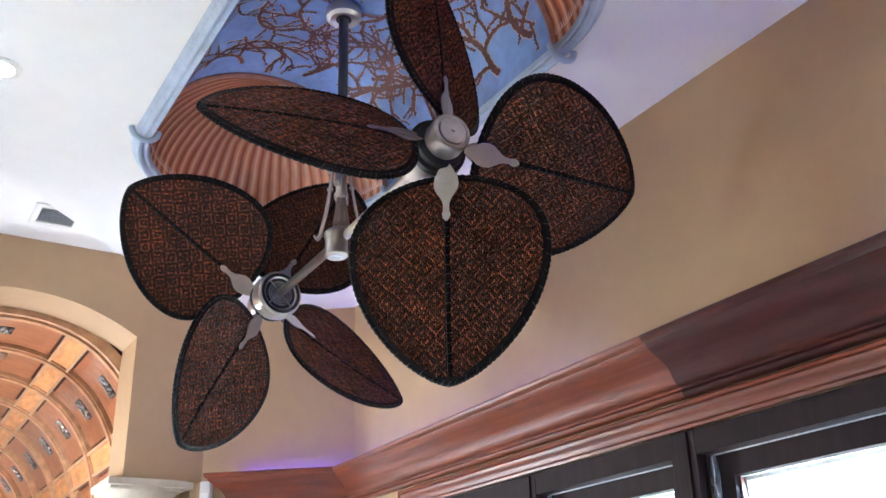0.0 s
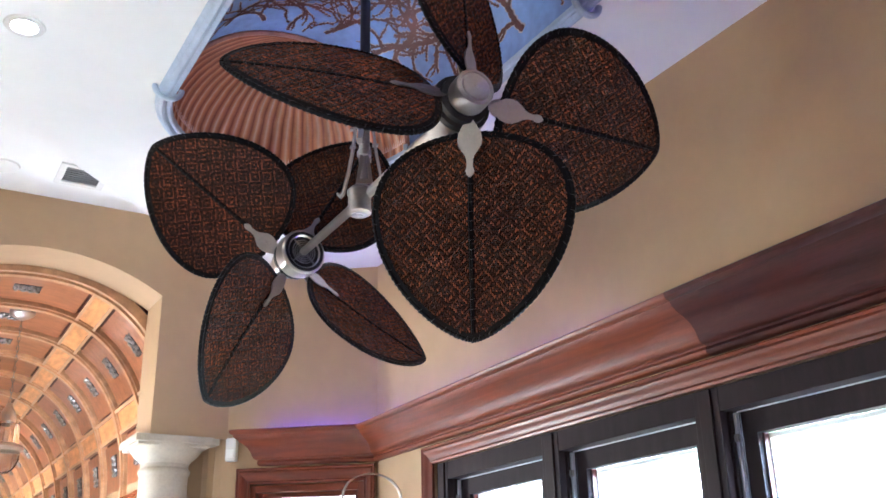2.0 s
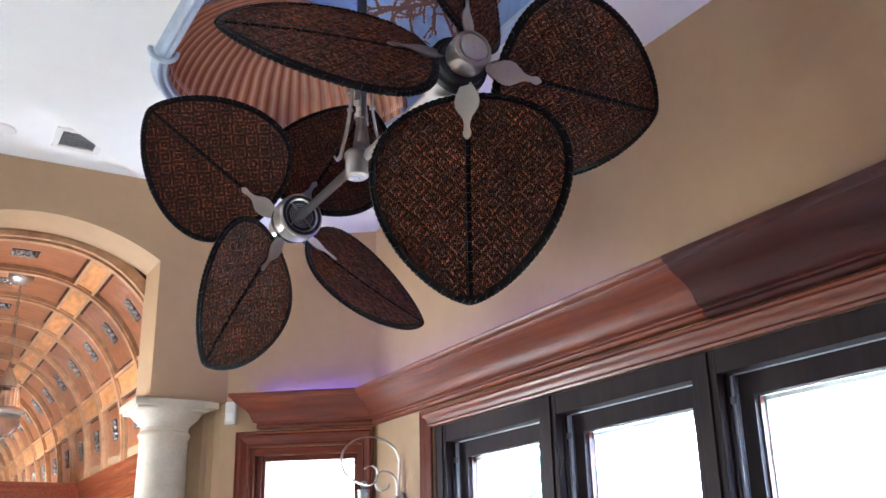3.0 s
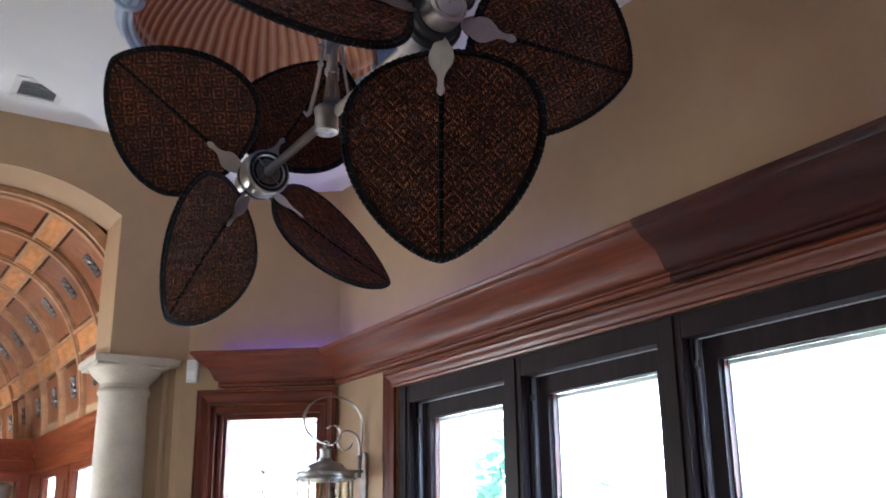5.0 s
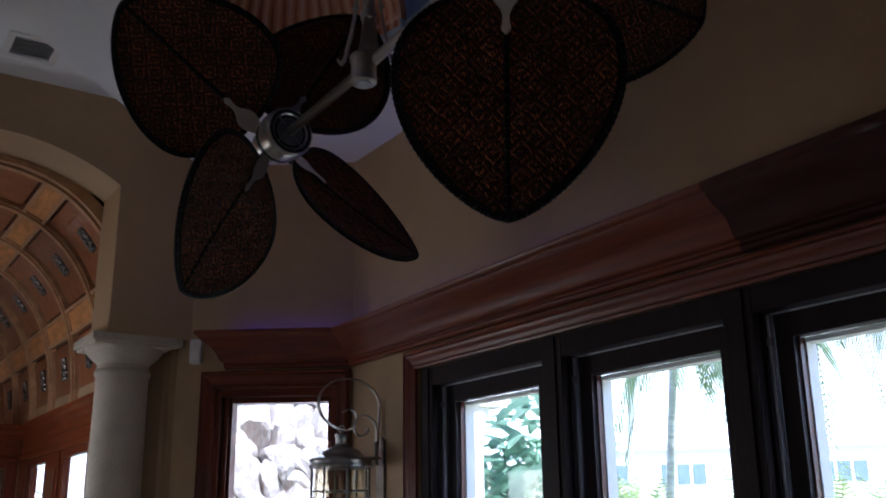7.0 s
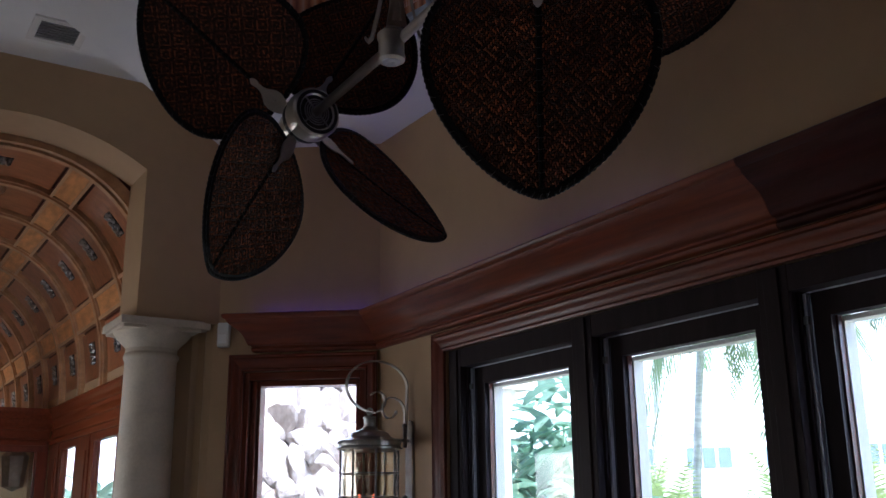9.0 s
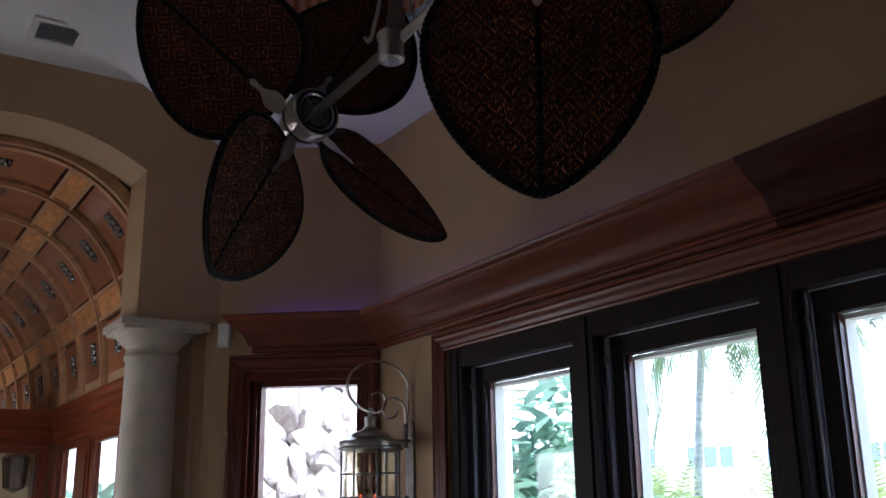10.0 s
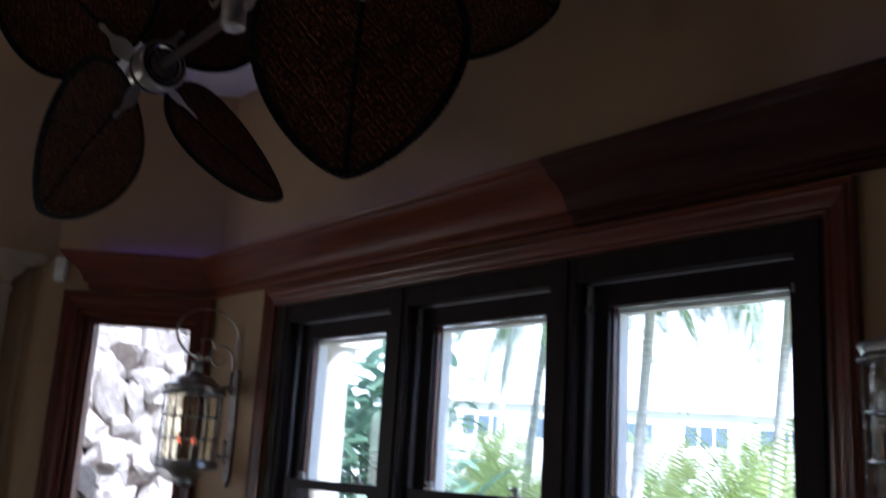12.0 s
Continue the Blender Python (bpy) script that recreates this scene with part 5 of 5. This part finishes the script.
rr = random.Random(11)
rocks = thing("rock_wall", "piled pale boulders of a garden rock wall", "rock wall", at=(3.6, 7.7, -0.35))
base_rock = []
for v in range(4):
    bm = bmesh.new()
    bmesh.ops.create_icosphere(bm, subdivisions=3, radius=1)
    cuts = [Vector((rr.gauss(0, 1), rr.gauss(0, 1), rr.gauss(0, 1))).normalized() for _ in range(11)]
    for q in bm.verts:
        n1 = noise.noise(q.co * 1.1 + Vector((v * 7.3, 0, 0)))
        n2 = noise.noise(q.co * 3.1 + Vector((0, v * 5.1, 0)))
        q.co *= 1 + 0.18 * n1 + 0.07 * n2
        for cn in cuts:
            over = q.co.dot(cn) - 0.62
            if over > 0:
                q.co -= cn * over
    me = bpy.data.meshes.new("boulder")
    bm.to_mesh(me)
    bm.free()
    me.materials.append(M_ROCK)
    base_rock.append(me)
ax = Vector((0.86, -0.51, 0))
up_z = 0.05
for row in range(22):
    slab = row < 10                    # flat stacked slabs below, round boulders above
    up_z += 0.115 if slab else 0.165
    for c in range(0, 9 if slab else 11):
        o = new("boulder", rr.choice(base_rock))
        o.parent = rocks
        s = rr.uniform(0.15, 0.22) if slab else rr.uniform(0.15, 0.25)
        p = ax * (c * (0.28 if slab else 0.22) - 1.30 + (row % 2) * 0.13 + rr.uniform(-0.08, 0.08)) + Vector((0.51, 0.86, 0)) * (row * 0.028 + rr.uniform(-0.05, 0.05))
        turn = Euler((rr.uniform(-0.2, 0.2), rr.uniform(-0.25, 0.1), rr.uniform(-0.9, 0.2))) if slab else Euler((rr.uniform(0, 6), rr.uniform(0, 6), rr.uniform(0, 6)))
        size = (s * 1.7, s * 1.2, s * 0.55, 1) if slab else (s * 1.4, s, s * 0.85, 1)
        o.matrix_basis = Matrix.Translation((p.x, p.y, up_z + rr.uniform(-0.04, 0.04))) @ turn.to_matrix().to_4x4() @ Matrix.Diagonal(size)
bm = bmesh.new()
box(bm, (-1.2, 0.55, 0), (0.9, 0.85, 3.0), Matrix(((0.86, 0.51, 0, 0), (-0.51, 0.86, 0, 0), (0, 0, 1, 0), (0, 0, 0, 1))))
part("earth_bank", bm, mat("dark_earth", (0.26, 0.22, 0.19), 0.95, var=0.4, scale=5, bump=0.5, bscale=20), rocks, "dark earth behind the stones")

porch = thing("porch", "white stucco porch column carrying a beam", "porch", at=(4.3, 6.28, -0.35))
bm = bmesh.new()
lathe(bm, [(0.0, 0), (0.15, 0.0), (0.15, 0.12), (0.125, 0.16), (0.12, 0.5), (0.11, 2.62), (0.13, 2.65), (0.13, 2.69), (0.16, 2.74), (0.16, 2.80), (0.0, 2.80)], 32)
part("porch_column", bm, M_STUCCO, porch, smooth=True)
bm = bmesh.new()
box(bm, (-0.22, -0.2, 2.80), (0.22, 3.2, 3.25))
part("beam", bm, M_STUCCO, porch)
bm = bmesh.new()
box(bm, (-0.16, 0.25, 0.0), (0.10, 0.55, 2.80))
part("pilaster", bm, M_STUCCO, porch)


def leaf(bm, base, heading, length, width, droop, lift):
    """A broad blade that rises and bends over, folded along its middle."""
    n = 7
    d = Vector((math.cos(heading), math.sin(heading), 0))
    s = Vector((-d.y, d.x, 0))
    rows = []
    for k in range(n + 1):
        t = k / n
        p = base + d * (length * t * (0.45 + 0.4 * t)) + Vector((0, 0, length * (lift * t - droop * t * t)))
        w = width * math.sin(math.pi * min(1, 0.08 + t * 0.92)) ** 0.8 + 0.002
        rows.append([bm.verts.new(p - s * w), bm.verts.new(p - Vector((0, 0, w * 0.35))), bm.verts.new(p + s * w)])
    for a, b in zip(rows, rows[1:]):
        bm.faces.new((a[0], a[1], b[1], b[0]))
        bm.faces.new((a[1], a[2], b[2], b[1]))


def broad_plant(x, y, height, n, seed):
    q = random.Random(seed)
    t = thing("broadleaf_plant", "tall green broadleaf garden plant outside the window", "plant", "garden plants", at=(x, y, -0.35))
    bm = bmesh.new()
    for k in range(5):
        a = q.uniform(0, 6.28)
        tube(bm, [(0.1 * math.cos(a), 0.1 * math.sin(a), 0), (0.2 * math.cos(a), 0.2 * math.sin(a), height * 0.5), (0.32 * math.cos(a), 0.32 * math.sin(a), height * 0.85)], [0.04, 0.03, 0.012], 6)
    part("stems", bm, M_GREEN, t)
    bm = bmesh.new()
    for k in range(n):
        b = Vector((q.gauss(0, 0.36), q.gauss(0, 0.36), q.uniform(0.25, 0.95) * height))
        leaf(bm, b, q.uniform(0, 6.28), q.uniform(0.28, 0.60), q.uniform(0.05, 0.10), q.uniform(0.1, 0.8), q.uniform(0.3, 0.9))
    o = part("leaves", bm, M_GREEN, t, "many broad green leaves")
    o["kind"] = "stuff"


for k, (x, y, h) in enumerate(((5.6, 7.2, 3.1), (6.0, 8.0, 2.9), (5.2, 6.8, 2.3), (7.4, 9.2, 2.6))):
    broad_plant(x, y, h, 190 if k < 3 else 120, 20 + k)


for k, (x, y, h) in enumerate(((2.9, 12.6, 2.2), (3.5, 14.0, 2.4), (2.7, 15.2, 2.3))):
    broad_plant(x, y, h, 150, 90 + k)


def frond(bm, base, heading, length, q):
    """An arching rib with narrow leaflets hanging from both sides."""
    d = Vector((math.cos(heading), math.sin(heading), 0))
    s = Vector((-d.y, d.x, 0))
    pts = []
    lift = q.uniform(-0.1, 0.6)
    for k in range(13):
        t = k / 12
        pts.append(base + d * (length * (t - 0.25 * t * t)) + Vector((0, 0, length * (lift * t - 0.95 * t * t))))
    tube(bm, pts, [0.022 * (1 - 0.85 * k / 12) for k in range(13)], 4)
    for k in range(60):
        t = 0.12 + 0.87 * k / 59
        i = min(11, int(t * 12))
        p = pts[i].lerp(pts[i + 1], t * 12 - i)
        dd = (pts[i + 1] - pts[i]).normalized()
        for sg in (1, -1):
            ln = 0.55 * length * 0.5 * math.sin(math.pi * (0.15 + 0.8 * t)) * q.uniform(0.8, 1.1)
            tip = p + s * sg * ln * 0.55 + dd * ln * 0.45 + Vector((0, 0, -ln * 0.75))
            mid = p.lerp(tip, 0.5) + Vector((0, 0, 0.05 * ln))
            w = dd * 0.016
            a = [bm.verts.new(v) for v in (p - w, p + w, mid + w * 1.2, tip, mid - w * 1.2)]
            bm.faces.new(a)


def palm(x, y, height, lean, seed, n=18, length=2.2):
    q = random.Random(seed)
    t = thing("palm_tree", "tall palm tree with drooping fronds in the garden", "palm tree", "garden palms", at=(x, y, -0.35))
    bm = bmesh.new()
    pts = [(lean[0] * (k / 10) ** 1.4, lean[1] * (k / 10) ** 1.4, height * k / 10) for k in range(11)]
    tube(bm, pts, [0.065 - 0.002 * k for k in range(11)], 12)
    part("trunk", bm, M_BARK, t, smooth=True)
    bm = bmesh.new()
    top = Vector(pts[-1])
    for k in range(n):
        frond(bm, top, 2 * math.pi * k / n + q.uniform(-0.2, 0.2), length * q.uniform(0.8, 1.1), q)
    o = part("crown", bm, M_PALM, t, "crown of arching fronds")
    o["kind"] = "stuff"


def areca(x, y, height, seed):
    q = random.Random(seed)
    t = thing("areca_bush", "feathery yellow-green areca palm bush", "bush", "garden bushes", at=(x, y, -0.35))
    bm = bmesh.new()
    for k in range(14):
        a = q.uniform(0, 6.28)
        d = Vector((math.cos(a), math.sin(a), 0))
        s = Vector((-d.y, d.x, 0))
        h, r = height * q.uniform(0.6, 1.0), q.uniform(0.4, 1.1)
        pts = [Vector((0, 0, 0)) + d * (0.08 + r * (i / 10) ** 2) + Vector((0, 0, h * (1.35 * (i / 10) - 0.35 * (i / 10) ** 2.2))) for i in range(11)]
        tube(bm, pts, [0.014 * (1 - 0.08 * i) for i in range(11)], 4)
        for j in range(26):
            u = 3.0 + 6.9 * j / 25
            i = min(9, int(u))
            p = pts[i].lerp(pts[i + 1], u - i)
            dd = (pts[i + 1] - pts[i]).normalized()
            for sg in (1, -1):
                ln = 0.38 * math.sin(math.pi * (0.2 + 0.75 * j / 25)) * q.uniform(0.8, 1.1)
                tip = p + s * sg * ln * 0.8 + dd * ln * 0.55 + Vector((0, 0, -0.25 * ln))
                mid = p.lerp(tip, 0.5) + Vector((0, 0, 0.06 * ln))
                wv = dd * 0.013
                bm.faces.new([bm.verts.new(v) for v in (p - wv, p + wv, mid + wv, tip, mid - wv)])
    o = part("fronds", bm, M_ARECA, t, "feathery fronds")
    o["kind"] = "stuff"


for k, (x, y, h) in enumerate(((8.6, 9.0, 2.3), (8.4, 8.0, 2.1), (8.8, 7.0, 2.2), (8.5, 6.1, 2.2), (9.0, 5.3, 2.3), (8.7, 4.5, 2.1), (9.4, 3.8, 2.2), (9.6, 9.9, 2.5), (10.0, 11.0, 2.5), (10.4, 7.6, 2.5), (10.3, 6.0, 2.4))):
    areca(x, y, h + 0.30, 60 + k)

palm(8.0, 6.35, 5.2, (0.1, -0.35), 41, 32, 2.6)
palm(9.3, 9.2, 5.6, (-0.2, -0.9), 42, 18, 2.4)
palm(9.0, 5.45, 5.5, (0.1, -0.5), 43, 22, 2.2)
palm(12.0, 12.6, 6.2, (0.2, -0.4), 45, 18, 2.4)

house = thing("far_house", "long white two-storey house across the water", "house", at=(36, 31, -0.35))
house.rotation_euler = (0, 0, radians(45))
bm = bmesh.new()
box(bm, (0, -26, 0), (9, 26, 5.2))
part("wall", bm, M_STUCCO, house)
bm = bmesh.new()
prism(bm, [(-0.3, 5.2), (9.3, 5.2), (4.5, 6.8)], -27, 27, Matrix(((1, 0, 0, 0), (0, 0, 1, 0), (0, 1, 0, 0), (0, 0, 0, 1))))
part("roof", bm, M_STUCCO, house)
win = None
for k in range(14):
    for y, z in [(-24 + k * 3.55 + d, 3.62) for d in (0, 0.72, 1.44)]:
        if win is None:
            bm = bmesh.new()
            box(bm, (-0.05, -0.28, 0), (0.05, 0.28, 0.92))
            win = part("window", bm, M_HOUSEWIN, house, "dark window")
            win.matrix_basis = Matrix.Translation((0, y, z))
        else:
            share("window", win, house, Matrix.Translation((0, y, z)))

hall_lamp = thing("outdoor_lantern", "small dark lantern outside the hall door", "outdoor lamp", at=(1.455, 9.30, 1.82))
bm = bmesh.new()
lathe(bm, [(0.0, 0.36), (0.02, 0.34), (0.10, 0.26), (0.11, 0.25), (0.085, 0.0), (0.0, -0.04)], 6)
part("body", bm, M_STEEL_D, hall_lamp)
bm = bmesh.new()
tube(bm, [(0, 0, 0.34), (0, 0.1, 0.45), (0, 0.28, 0.42)], 0.012, 6)
part("bracket", bm, M_STEEL_D, hall_lamp)
bm = bmesh.new()
box(bm, (-3.0, 9.58, -0.35), (1.75, 9.9, 2.3))
structure(part("wall_outside", bm, mat("cream_stucco", (0.72, 0.62, 0.38), 0.8, var=0.08, scale=2, bump=0.2)), "pale stucco wall outside the hall door", "wall")

bm = bmesh.new()
rim_pts = [(260 * math.cos(radians(a)), 260 * math.sin(radians(a))) for a in range(-30, 121, 6)]
lo = [bm.verts.new((x, y, -8)) for x, y in rim_pts]
hi = [bm.verts.new((x * 0.9, y * 0.9, 190)) for x, y in rim_pts]
for k in range(len(lo) - 1):
    bm.faces.new((lo[k], lo[k + 1], hi[k + 1], hi[k]))
structure(part("backdrop", bm, M_HAZE), "bright white hazy sky beyond the garden", "sky")
